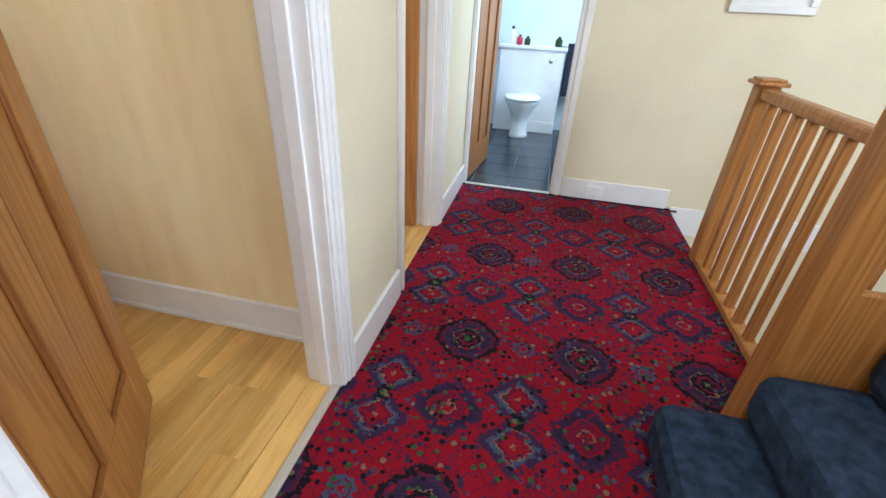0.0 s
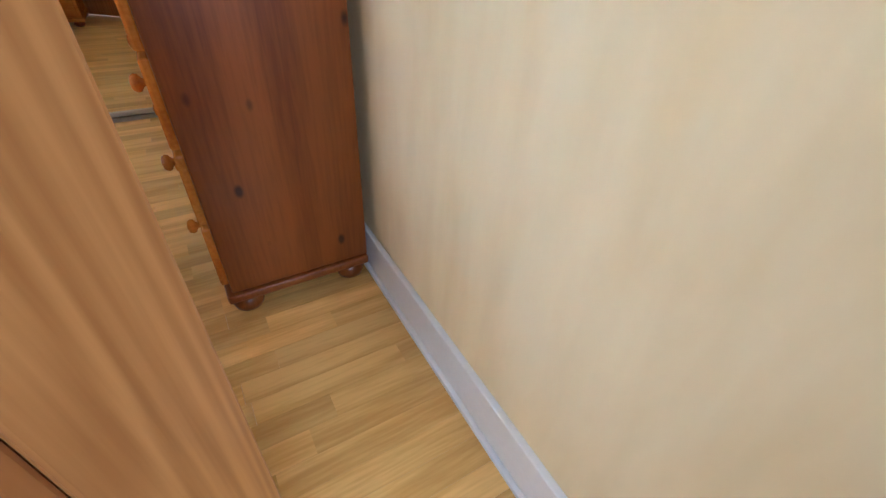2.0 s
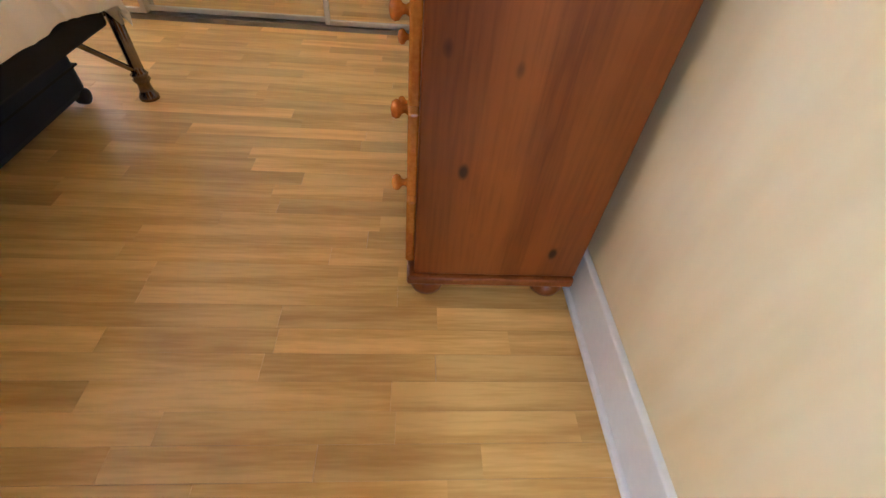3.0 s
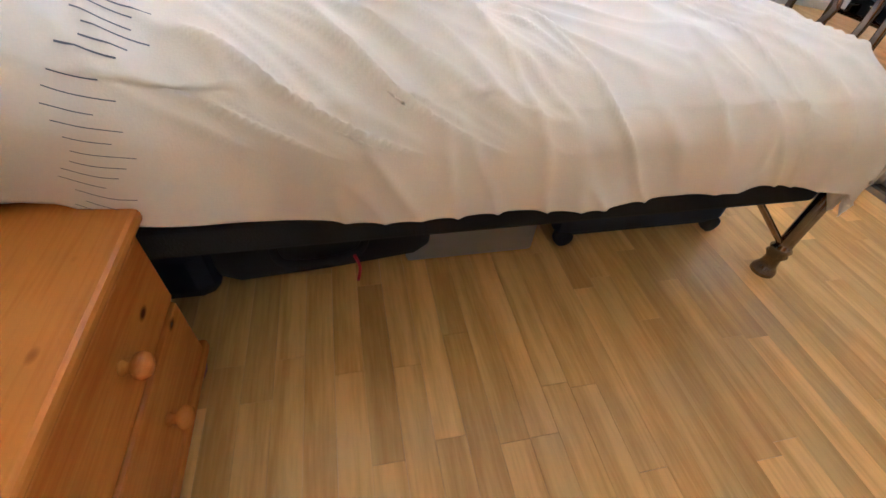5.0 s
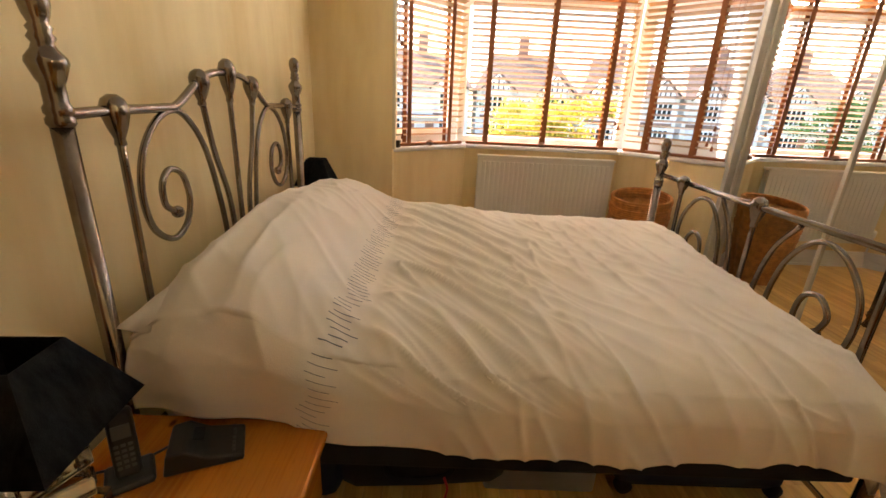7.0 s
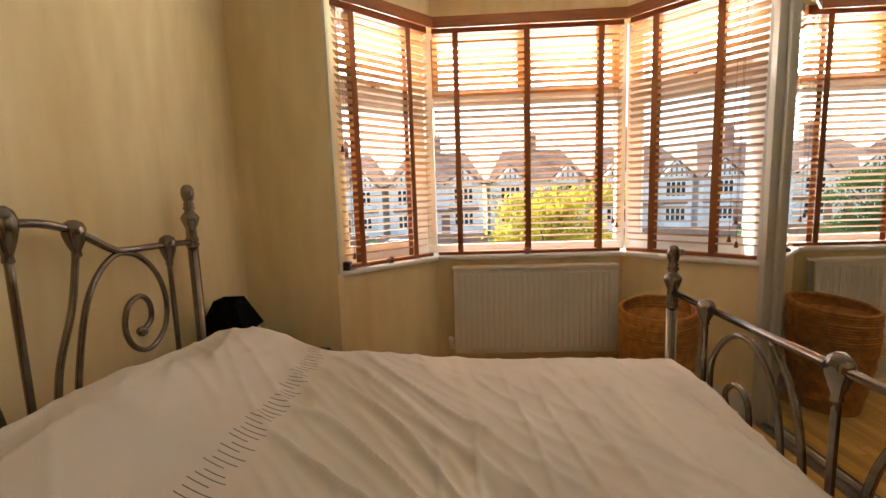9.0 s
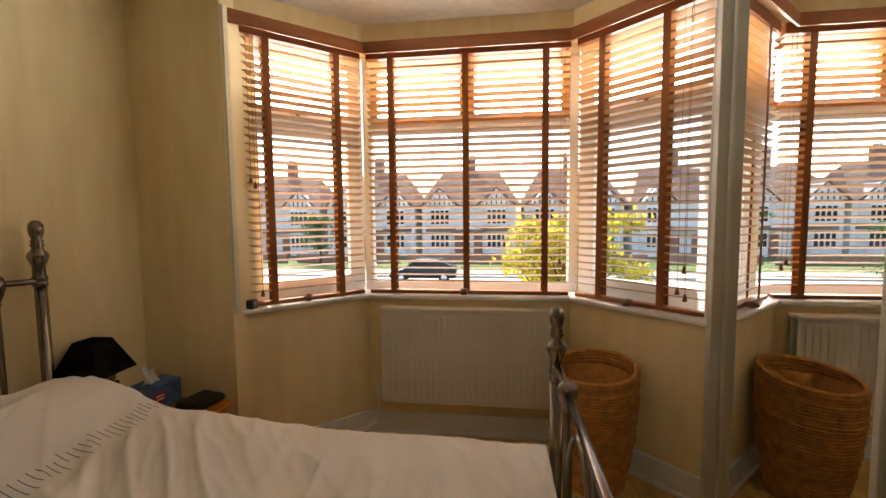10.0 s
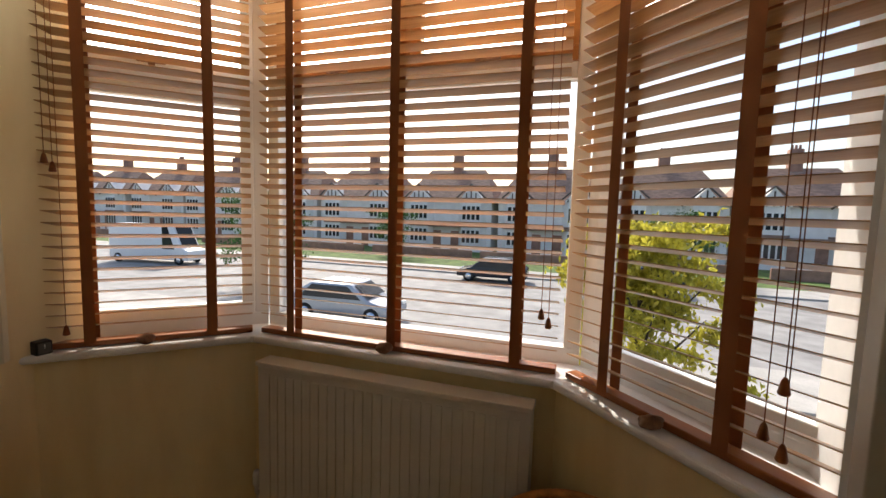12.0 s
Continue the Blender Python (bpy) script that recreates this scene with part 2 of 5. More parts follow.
BLACK = mat("black_fabric", (0.012, 0.012, 0.014), 0.9, var=0.2, fine=200, bump=0.3)
NAVY = mat("navy_fabric", (0.012, 0.018, 0.04), 0.8, var=0.2, fine=200, bump=0.3)
PLASTIC = mat("black_plastic", (0.014, 0.014, 0.015), 0.35, var=0.1, bump=0.05)
SHADE = mat("black_silk_shade", (0.012, 0.012, 0.013), 0.9, var=0.4, scale=4, fine=60, stretch=(14, 14, 0.4), bump=0.3, spec=0.08)
ROPE = mat("orange_wicker_rope", (0.54, 0.23, 0.055), 0.8, var=0.2, scale=25, fine=160, bump=0.5)
TILE = mat("dark_blue_floor_tile", (0.032, 0.045, 0.062), 0.22, var=0.3, scale=9, rand=0.2, bump=0.05)
GROUT = mat("grey_grout", (0.36, 0.38, 0.40), 0.9, bump=0.1)
BATHW = mat("pale_blue_tile", (0.62, 0.72, 0.76), 0.2, var=0.04, scale=2, bump=0.02)
PORCELAIN = mat("white_porcelain", (0.82, 0.83, 0.83), 0.12, var=0.01, bump=0)
RAD = mat("white_radiator_enamel", (0.76, 0.73, 0.66), 0.35, var=0.03, bump=0.02)
ALU = mat("cream_aluminium", (0.58, 0.55, 0.48), 0.3, 0.2, var=0.03, bump=0)
STEEL = mat("grey_track_steel", (0.35, 0.34, 0.33), 0.35, 0.9, var=0.08, bump=0.02)
TISSUE = mat("blue_card", (0.10, 0.18, 0.36), 0.5, var=0.25, scale=20, bump=0)
REDCARD = mat("red_card", (0.5, 0.015, 0.03), 0.5, bump=0)
STONE = mat("tan_pebble", (0.32, 0.17, 0.10), 0.6, var=0.25, scale=40, bump=0.2)
PAPER = mat("white_paper", (0.8, 0.79, 0.77), 0.8, var=0.03, bump=0.05)
ASPHALT = mat("asphalt", (0.30, 0.29, 0.28), 0.85, var=0.15, scale=1.2, fine=40, bump=0.2)
PAVE = mat("concrete_paving", (0.42, 0.40, 0.37), 0.85, var=0.15, scale=1, fine=20, bump=0.1)
GRASS = mat("grass", (0.10, 0.16, 0.03), 0.95, var=0.3, scale=2, fine=30, bump=0.5)
RENDERW = mat("white_render", (0.80, 0.78, 0.76), 0.85, var=0.06, scale=1, bump=0.05)
BRICKW = mat("brown_brickwork", (0.34, 0.19, 0.14), 0.85, var=0.15, scale=2, fine=30, bump=0.1)
ROOF = mat("brown_roof_tile", (0.30, 0.19, 0.14), 0.85, var=0.2, scale=2, fine=25, stretch=(1, 1, 4), bump=0.3)
TIMBER = mat("dark_timber", (0.10, 0.075, 0.06), 0.7, bump=0.1)
LEAFY = mat("yellow_green_leaf", (0.60, 0.54, 0.07), 0.6, var=0.35, scale=3, bump=0)
LEAFD = mat("dark_green_leaf", (0.06, 0.13, 0.03), 0.6, var=0.35, scale=3, bump=0)
BARK = mat("grey_bark", (0.10, 0.075, 0.055), 0.9, var=0.3, scale=12, bump=0.5)
CARPAINT = mat("silver_car_paint", (0.42, 0.45, 0.50), 0.25, 0.5, var=0.02, bump=0)
CARDARK = mat("dark_car_paint", (0.02, 0.022, 0.03), 0.2, 0.2, var=0.02, bump=0)
CARWHITE = mat("white_van_paint", (0.8, 0.8, 0.8), 0.3, 0.0, var=0.02, bump=0)
DARKGLASS = mat("dark_window_glass", (0.02, 0.025, 0.03), 0.05, 0.0, var=0.05, bump=0)
RUBBER = mat("black_rubber", (0.01, 0.01, 0.01), 0.8, bump=0)


for leaf in (LEAFY, LEAFD):
    n, l = leaf.node_tree.nodes, leaf.node_tree.links
    p = n["Principled BSDF"]
    tl, mx = n.new("ShaderNodeBsdfTranslucent"), n.new("ShaderNodeMixShader")
    mx.inputs[0].default_value = 0.5
    l.new(p.inputs["Base Color"].links[0].from_socket, tl.inputs[0])
    l.new(p.outputs[0], mx.inputs[1]), l.new(tl.outputs[0], mx.inputs[2]), l.new(mx.outputs[0], n["Material Output"].inputs[0])


def plain(name, **sockets):
    m = bpy.data.materials.new(name)
    m.use_nodes = True
    for k, v in sockets.items():
        m.node_tree.nodes["Principled BSDF"].inputs[k.replace("_", " ")].default_value = v
    return m


MIRROR = plain("mirror", Base_Color=(0.86, 0.87, 0.85, 1), Metallic=1.0, Roughness=0.01)
GLASS = plain("window_glass", Base_Color=(1, 1, 1, 1), Roughness=0.0, Transmission_Weight=1.0, IOR=1.02)
CLEAR = plain("clear_acrylic", Base_Color=(0.95, 0.95, 0.93, 1), Roughness=0.06, Transmission_Weight=1.0, IOR=1.45)
FROST = plain("cloudy_clear_plastic", Base_Color=(0.7, 0.7, 0.7, 1), Roughness=0.35, Transmission_Weight=0.8, IOR=1.1)
SCREEN = plain("grey_display", Base_Color=(0.12, 0.13, 0.13, 1), Roughness=0.2)


# ---------------------------------------------------------------- mesh helpers
def box(bm, x0, x1, y0, y1, z0, z1, bev=0.0, m=None):
    r = bmesh.ops.create_cube(bm, size=1.0)
    vs = r["verts"]
    for v in vs:
        v.co = Vector((x0 + (v.co.x + .5) * (x1 - x0), y0 + (v.co.y + .5) * (y1 - y0), z0 + (v.co.z + .5) * (z1 - z0)))
    if m is not None:
        for v in vs:
            v.co = m @ v.co
    if bev:
        es = list({e for v in vs for e in v.link_edges})
        bmesh.ops.bevel(bm, geom=es, offset=bev, segments=2, affect="EDGES", profile=0.5)
    return bm


def B(*a, **k):
    return box(bmesh.new(), *a, **k)


def prism(bm, pts, z0, z1, m=None):
    lo = [bm.verts.new((x, y, z0)) for x, y in pts]
    hi = [bm.verts.new((x, y, z1)) for x, y in pts]
    bm.faces.new(lo[::-1]), bm.faces.new(hi)
    for i in range(len(pts)):
        j = (i + 1) % len(pts)
        bm.faces.new((lo[i], lo[j], hi[j], hi[i]))
    if m is not None:
        for v in lo + hi:
            v.co = m @ v.co
    bmesh.ops.recalc_face_normals(bm, faces=bm.faces)
    return bm


def lathe(bm, prof, steps=20, m=None):
    """A turned shape from (radius, height) pairs round the z axis."""
    rings = []
    for r, z in prof:
        rings.append([bm.verts.new((r * math.cos(2 * math.pi * i / steps), r * math.sin(2 * math.pi * i / steps), z)) for i in range(steps)])
    for a, c in zip(rings, rings[1:]):
        for i in range(steps):
            j = (i + 1) % steps
            bm.faces.new((a[i], a[j], c[j], c[i]))
    bm.faces.new(rings[0][::-1]), bm.faces.new(rings[-1])
    if m is not None:
        for ring in rings:
            for v in ring:
                v.co = m @ v.co
    for f in bm.faces:
        f.smooth = True
    return bm


def tube(bm, pts, r, steps=8, closed=False):
    """A round bar along a line of points."""
    pts = [Vector(p) for p in pts]
    rings, up = [], None
    for i, p in enumerate(pts):
        d = (pts[min(i + 1, len(pts) - 1)] - pts[max(i - 1, 0)]).normalized()
        if up is None:
            up = Vector((0, 0, 1)) if abs(d.z) < 0.9 else Vector((1, 0, 0))
        a = d.cross(up).normalized()
        up = a.cross(d).normalized()
        rr = r(i / (len(pts) - 1)) if callable(r) else r
        rings.append([bm.verts.new(p + rr * (math.cos(t) * a + math.sin(t) * up)) for t in (2 * math.pi * k / steps for k in range(steps))])
    for a, c in zip(rings, rings[1:]):
        for i in range(steps):
            j = (i + 1) % steps
            f = bm.faces.new((a[i], a[j], c[j], c[i]))
            f.smooth = True
    bm.faces.new(rings[0][::-1]), bm.faces.new(rings[-1])
    bmesh.ops.recalc_face_normals(bm, faces=bm.faces)
    return bm


def spline(pts, per=10):
    """A smooth line through the points."""
    pts = [Vector(p) for p in pts]
    ext = [2 * pts[0] - pts[1]] + pts + [2 * pts[-1] - pts[-2]]
    out = []
    for a, b_, c, d in zip(ext, ext[1:], ext[2:], ext[3:]):
        for k in range(per):
            t = k / per
            out.append(0.5 * ((2 * b_) + (c - a) * t + (2 * a - 5 * b_ + 4 * c - d) * t * t + (3 * b_ - a - 3 * c + d) * t ** 3))
    return out + [pts[-1]]


def mesh_of(name, bm, material):
    me = bpy.data.meshes.new(name)
    bm.to_mesh(me)
    bm.free()
    me.materials.append(material)
    return me


def part(name, bm, material, parent, label=""):
    ob = new(name, mesh_of(name, bm, material))
    ob.parent = parent
    return tagged(ob, label)


def solid(name, bm, material, label="", category="", group="", kind="", at=None):
    ob = new(name, mesh_of(name, bm, material))
    if at is not None:
        ob.matrix_world = at
    return tagged(ob, label, category, group, kind)


def thing(name, label, category, at=None, group="", kind=""):
    ob = new(name)
    ob.empty_display_size = 0.1
    if at is not None:
        ob.matrix_world = at
    return tagged(ob, label, category, group, kind)


def structure(name, bm, material, label="", category=""):
    return solid(name, bm, material, label, category, kind="structure")


# ---------------------------------------------------------------- bedroom shell
CZ = 2.63            # ceiling height
MX = 2.885           # face of the mirror doors
NY = 3.50            # window wall, inner face
D0, D1, DH = 0.195, 0.965, 2.02   # doorway along y, and its head

bm = bmesh.new()
box(bm, -0.12, 0, D1 + 0.03, NY, 0, CZ)
box(bm, -0.12, 0, D0 - 0.03, D1 + 0.03, DH + 0.03, CZ)
structure("wall_west", bm, CREAM, "cream mottled papered wall behind the bedhead", "wall")
bm = B(-0.12, 0, -0.40, D0 - 0.03, 0, CZ)
structure("wall_west_nib", bm, CREAM, "short cream wall beside the bedroom doorway", "wall")
structure("wall_south", B(0.0, 3.55, -0.10, 0.0, 0, CZ), CREAM, "cream wallpapered wall with soft vertical streaks", "wall")
structure("wall_east", B(3.48, 3.55, 0.0, NY + 0.2, 0, CZ), CREAM, "plain wall behind the wardrobe", "wall")
structure("wall_north_left", B(-0.12, 0.53, NY, NY + 0.30, 0, CZ), CREAM, "cream wall beside the bay window", "wall")
structure("wall_north_right", B(2.93, 3.55, NY + 0.02, NY + 0.30, 0, CZ), WHITE, "white painted wall end beside the bay", "wall")
structure("ceiling", B(-0.12, 3.55, -0.10, 4.62, CZ, CZ + 0.12), CEIL, "white textured plaster ceiling", "ceiling")
structure("floor", B(-0.13, 3.5, 0, 4.5, -0.12, -0.012), OAK, "golden oak laminate floor of short strips", "floor")
FLOOR = bpy.data.objects["floor"]

bm = bmesh.new()
box(bm, 0.0, 3.0, 0.0, 0.018, 0, 0.14, 0.004)
box(bm, 0.0, 3.0, 0.018, 0.032, 0, 0.018, 0.004)
structure("baseboard_south", bm, WHITE, "white painted skirting board with a bead", "skirting")
structure("baseboard_west", B(0, 0.018, D1 + 0.1, NY, 0, 0.14, 0.004), WHITE, "white painted skirting board", "skirting")
structure("baseboard_north", B(0.018, 0.50, NY - 0.018, NY, 0, 0.14, 0.004), WHITE, "white painted skirting board", "skirting")

# bay: three sides, each with a local frame (u along, v outward)
BAY = [Vector((0.50, 3.55)), Vector((1.072, 4.113)), Vector((2.339, 4.113)), Vector((2.90, 3.55))]
K = math.tan(radians(22.5))


def bay_frame(i):
    a, c = BAY[i], BAY[i + 1]
    d = (c - a).normalized()
    m = Matrix(((d.x, -d.y, 0, a.x), (d.y, d.x, 0, a.y), (0, 0, 1, 0), (0, 0, 0, 1)))
    k0, k1 = (0.0 if i == 0 else K), (0.0 if i == 2 else K)
    return m, (c - a).length, k0, k1


def strip(bm, i, v0, v1, z0, z1, m=None):
    """A length of wall or sill along one side of the bay, mitred where two sides meet."""
    mm, L, k0, k1 = bay_frame(i)
    return prism(bm, [(-k0 * v0, v0), (L + k1 * v0, v0), (L + k1 * v1, v1), (-k0 * v1, v1)], z0, z1, m)


SILL, HEAD = 0.925, 2.50
for i, side in enumerate(("left", "centre", "right")):
    m, L, k0, k1 = bay_frame(i)
    w = structure("wall_bay_" + side, strip(bmesh.new(), i, 0.03, 0.28, 0, SILL - 0.03), CREAM, "cream wall below the bay window", "wall")
    w.matrix_world = m
    w = structure("wall_bay_head_" + side, strip(bmesh.new(), i, 0.03, 0.28, HEAD, CZ), CREAM, "cream wall above the bay window", "wall")
    w.matrix_world = m
    w = structure("baseboard_bay_" + side, strip(strip(bmesh.new(), i, 0.012, 0.03, 0, 0.14), i, 0.0, 0.012, 0, 0.02), WHITE, "white painted skirting board", "skirting")
    w.matrix_world = m
    bm = strip(bmesh.new(), i, 0.0, 0.20, SILL - 0.03, SILL)
    bmesh.ops.bevel(bm, geom=[e for e in bm.edges if all(v.co.y < 0.001 for v in e.verts)], offset=0.012, segments=3, affect="EDGES", profile=0.5)
    w = structure("window_sill_" + side, bm, WHITE, "white gloss painted window sill", "sill")
    w.matrix_world = m
    # window with a top light row over the main panes
    win = thing("window_%d" % (i + 1), "white framed bay window with small top lights", "window", m, kind="structure")
    fv0, fv1 = 0.20, 0.26
    a0, a1 = -k0 * fv0 + 0.002, L + k1 * fv0 - 0.002
    bm = bmesh.new()
    box(bm, a0, a1, fv0, fv1, SILL - 0.03, SILL + 0.06, 0.004), box(bm, a0, a1, fv0, fv1, HEAD - 0.06, HEAD, 0.004)
    box(bm, a0, a0 + 0.06, fv0, fv1, SILL + 0.06, HEAD - 0.06, 0.004), box(bm, a1 - 0.06, a1, fv0, fv1, SILL + 0.06, HEAD - 0.06, 0.004)
    TR = 1.98
    box(bm, a0 + 0.06, a1 - 0.06, fv0 + 0.002, fv1 - 0.002, TR, TR + 0.06, 0.004)
    part("window_frame", bm, UPVC, win)
    cuts = [a0 + 0.06, a1 - 0.06] if i != 1 else [a0 + 0.06, (a0 + a1) / 2, a1 - 0.06]
    for j, (c0, c1) in enumerate(zip(cuts, cuts[1:])):
        bm = bmesh.new()
        z0, z1 = TR + 0.06, HEAD - 0.06
        box(bm, c0, c1, fv0 - 0.012, fv0 + 0.03, z0, z0 + 0.05, 0.004), box(bm, c0, c1, fv0 - 0.012, fv0 + 0.03, z1 - 0.05, z1, 0.004)
        box(bm, c0, c0 + 0.05, fv0 - 0.012, fv0 + 0.03, z0 + 0.05, z1 - 0.05, 0.004), box(bm, c1 - 0.05, c1, fv0 - 0.012, fv0 + 0.03, z0 + 0.05, z1 - 0.05, 0.004)
        part("top_light", bm, TOPWOOD if i == 1 else UPVC, win, "small hinged top window")
        g = part("pane", B(c0 + 0.05, c1 - 0.05, fv0 + 0.01, fv0 + 0.014, z0 + 0.05, z1 - 0.05), GLASS, win)
        g.visible_shadow = False
        hnd = bmesh.new()
        mid = (c0 + c1) / 2
        box(hnd, mid - 0.05, mid + 0.05, fv0 - 0.035, fv0 - 0.022, z0 + 0.02, z0 + 0.035, 0.003)
        box(hnd, mid - 0.012, mid + 0.012, fv0 - 0.024, fv0 - 0.012, z0 + 0.012, z0 + 0.042, 0.003)
        part("latch", hnd, STONE, win, "brass window latch")
    if i != 1:
        bm = bmesh.new()
        z0, z1, c0, c1 = SILL + 0.06, TR, a0 + 0.06, a1 - 0.06
        box(bm, c0, c1, fv0 - 0.012, fv0 + 0.03, z0, z0 + 0.055, 0.004), box(bm, c0, c1, fv0 - 0.012, fv0 + 0.03, z1 - 0.055, z1, 0.004)
        box(bm, c0, c0 + 0.055, fv0 - 0.012, fv0 + 0.03, z0 + 0.055, z1 - 0.055, 0.004), box(bm, c1 - 0.055, c1, fv0 - 0.012, fv0 + 0.03, z0 + 0.055, z1 - 0.055, 0.004)
        part("casement", bm, UPVC, win)
    g = part("pane", B(a0 + 0.06, a1 - 0.06, fv0 + 0.033, fv0 + 0.037, SILL + 0.06, TR), GLASS, win)
    g.visible_shadow = False

structure("window_reveal_left", prism(bmesh.new(), [(0.531, 3.502), (0.545, 3.505), (0.552, 3.53), (0.39, 3.72), (0.33, 3.68)], SILL, HEAD), MAGNOLIA, "white painted window reveal", "reveal")
structure("window_reveal_right", prism(bmesh.new(), [(2.87, 3.565), (2.93, 3.51), (3.2, 3.75), (3.08, 3.80)], SILL, HEAD), WHITE, "white painted window reveal", "reveal")


# ---------------------------------------------------------------- blinds
def blind(i, tapes, cords):
    m, L, k0, k1 = bay_frame(i)
    label = "honey wooden venetian blind with brown tapes, lowered and open"
    bl = thing("venetian_blind", label, "blind", m, group="bay window blinds")
    v = 0.085
    a0, a1 = (0.05 if i == 0 else -k0 * v + 0.03), (L - 0.05 if i == 2 else L + k1 * v - 0.03)
    top, bottom, pitch = 2.405, SILL + 0.045, 0.0437
    sm = mesh_of("slat", B(-(a1 - a0) / 2, (a1 - a0) / 2, -0.025, 0.025, -0.0015, 0.0015, 0.001), SLAT)
    n = int((top - bottom) / pitch)
    for k in range(n + 1):
        s = new("slat", sm)
        s.parent = bl
        s.matrix_local = pose((a0 + a1) / 2, v, top - k * pitch, -17.5 + random.uniform(-1.2, 1.2), random.uniform(-0.12, 0.12), 0)
    part("bottom_rail", B(a0, a1, v - 0.026, v + 0.026, SILL + 0.002, SILL + 0.024, 0.004), RAILW, bl)
    part("head_rail", B(a0, a1, v - 0.028, v + 0.028, 2.43, 2.49, 0.003), RAILW, bl)
    part("valance", strip(bmesh.new(), i, -0.028, -0.016, 2.435, 2.505), RAILW, bl, "brown stained wooden valance")
    for t in tapes:
        u = a0 + t * (a1 - a0)
        for vv, nm in ((v - 0.0285, "front_tape"), (v + 0.0275, "back_tape")):
            part(nm, B(u - 0.019, u + 0.019, vv, vv + 0.001, SILL + 0.01, 2.43), TAPE, bl)
    for u, z in cords:
        uu = a0 + u * (a1 - a0)
        bm = tube(bmesh.new(), [(uu, v - 0.034, 2.43), (uu, v - 0.034, z)], 0.0013, 5)
        c = part("cord", bm, TAPE, bl)
        part("tassel", lathe(bmesh.new(), [(0.003, 0.038), (0.007, 0.03), (0.012, 0.004), (0.010, 0.0)], 12, Matrix.Translation((uu, v - 0.034, z - 0.038))), RAILW, bl, "turned wooden cord tassel")
    return bl


blind(0, (0.24, 0.79), ((0.10, 1.66), (0.13, 1.63), (0.15, 1.02)))
blind(1, (0.125, 0.5, 0.885), ((0.955, 1.16), (0.975, 1.13)))
blind(2, (0.22, 0.70), ((0.86, 1.17), (0.82, 1.06), (0.87, 1.03)))

# sky light in the openings of the three top lights
for i, watts in ((0, 3.3), (1, 6.4), (2, 3.3)):
    m, L, k0, k1 = bay_frame(i)
    area_lamp("top_light_sky", m @ pose(L / 2, 0.30, 2.24, -90, 0, 0), L - 0.05, 0.38, watts, (1.0, 0.97, 0.92))


# ---------------------------------------------------------------- bedroom doorway and door
def door_leaf(name, width, height, m, label, handle_side=1):
    """A panelled pine door: stiles, rails and long moulded panels, x from the hinge, y through the thickness."""
    d = thing(name, label, "door", m, kind="structure")
    t, st = 0.036, 0.10
    bm = bmesh.new()
    box(bm, 0, st, 0, t, 0, height, 0.003), box(bm, width - st, width, 0, t, 0, height, 0.003)
    for z0, z1 in ((0, 0.22), (1.32, 1.46), (height - 0.10, height)):
        box(bm, st, width - st, 0.001, t - 0.001, z0, z1, 0.002)
    mid = width / 2
    for z0, z1 in ((0.22, 1.32), (1.46, height - 0.10)):
        box(bm, mid - 0.05, mid + 0.05, 0.001, t - 0.001, z0, z1, 0.002)
    part("door_frame", bm, PINE, d)
    for z0, z1 in ((0.22, 1.32), (1.46, height - 0.10)):
        for x0, x1 in ((st, mid - 0.05), (mid + 0.05, width - st)):
            p = part("panel", B(x0, x1, 0.012, t - 0.012, z0, z1), PINE, d)
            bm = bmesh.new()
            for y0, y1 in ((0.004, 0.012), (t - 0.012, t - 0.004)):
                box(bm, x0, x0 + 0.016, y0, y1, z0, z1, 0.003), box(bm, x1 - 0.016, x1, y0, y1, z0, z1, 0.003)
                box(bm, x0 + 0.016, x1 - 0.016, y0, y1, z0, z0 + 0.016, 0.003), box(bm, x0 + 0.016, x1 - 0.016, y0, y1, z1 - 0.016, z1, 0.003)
            part("moulding", bm, PINE_GROOVE, d)
    bm = bmesh.new()
    for y in (-0.006, t):
        box(bm, width - 0.075, width - 0.035, y, y + 0.006, 1.32, 1.46, 0.002)
    for y in (-0.05, t + 0.04):
        tube(bm, [(width - 0.055, min(y, 0) if y < 0 else t, 1.39), (width - 0.055, y, 1.39)], 0.009)
        tube(bm, [(width - 0.055, y, 1.39), (width - 0.16, y, 1.39)], 0.009)
    part("door_handle", bm, CHROME, d)
    return d


ang = -51
door_leaf("door_1", 0.71, 2.0, pose(0.0, D1 + 0.005, 0.008, 0, 0, ang), "open lacquered pine panel door of the bedroom")


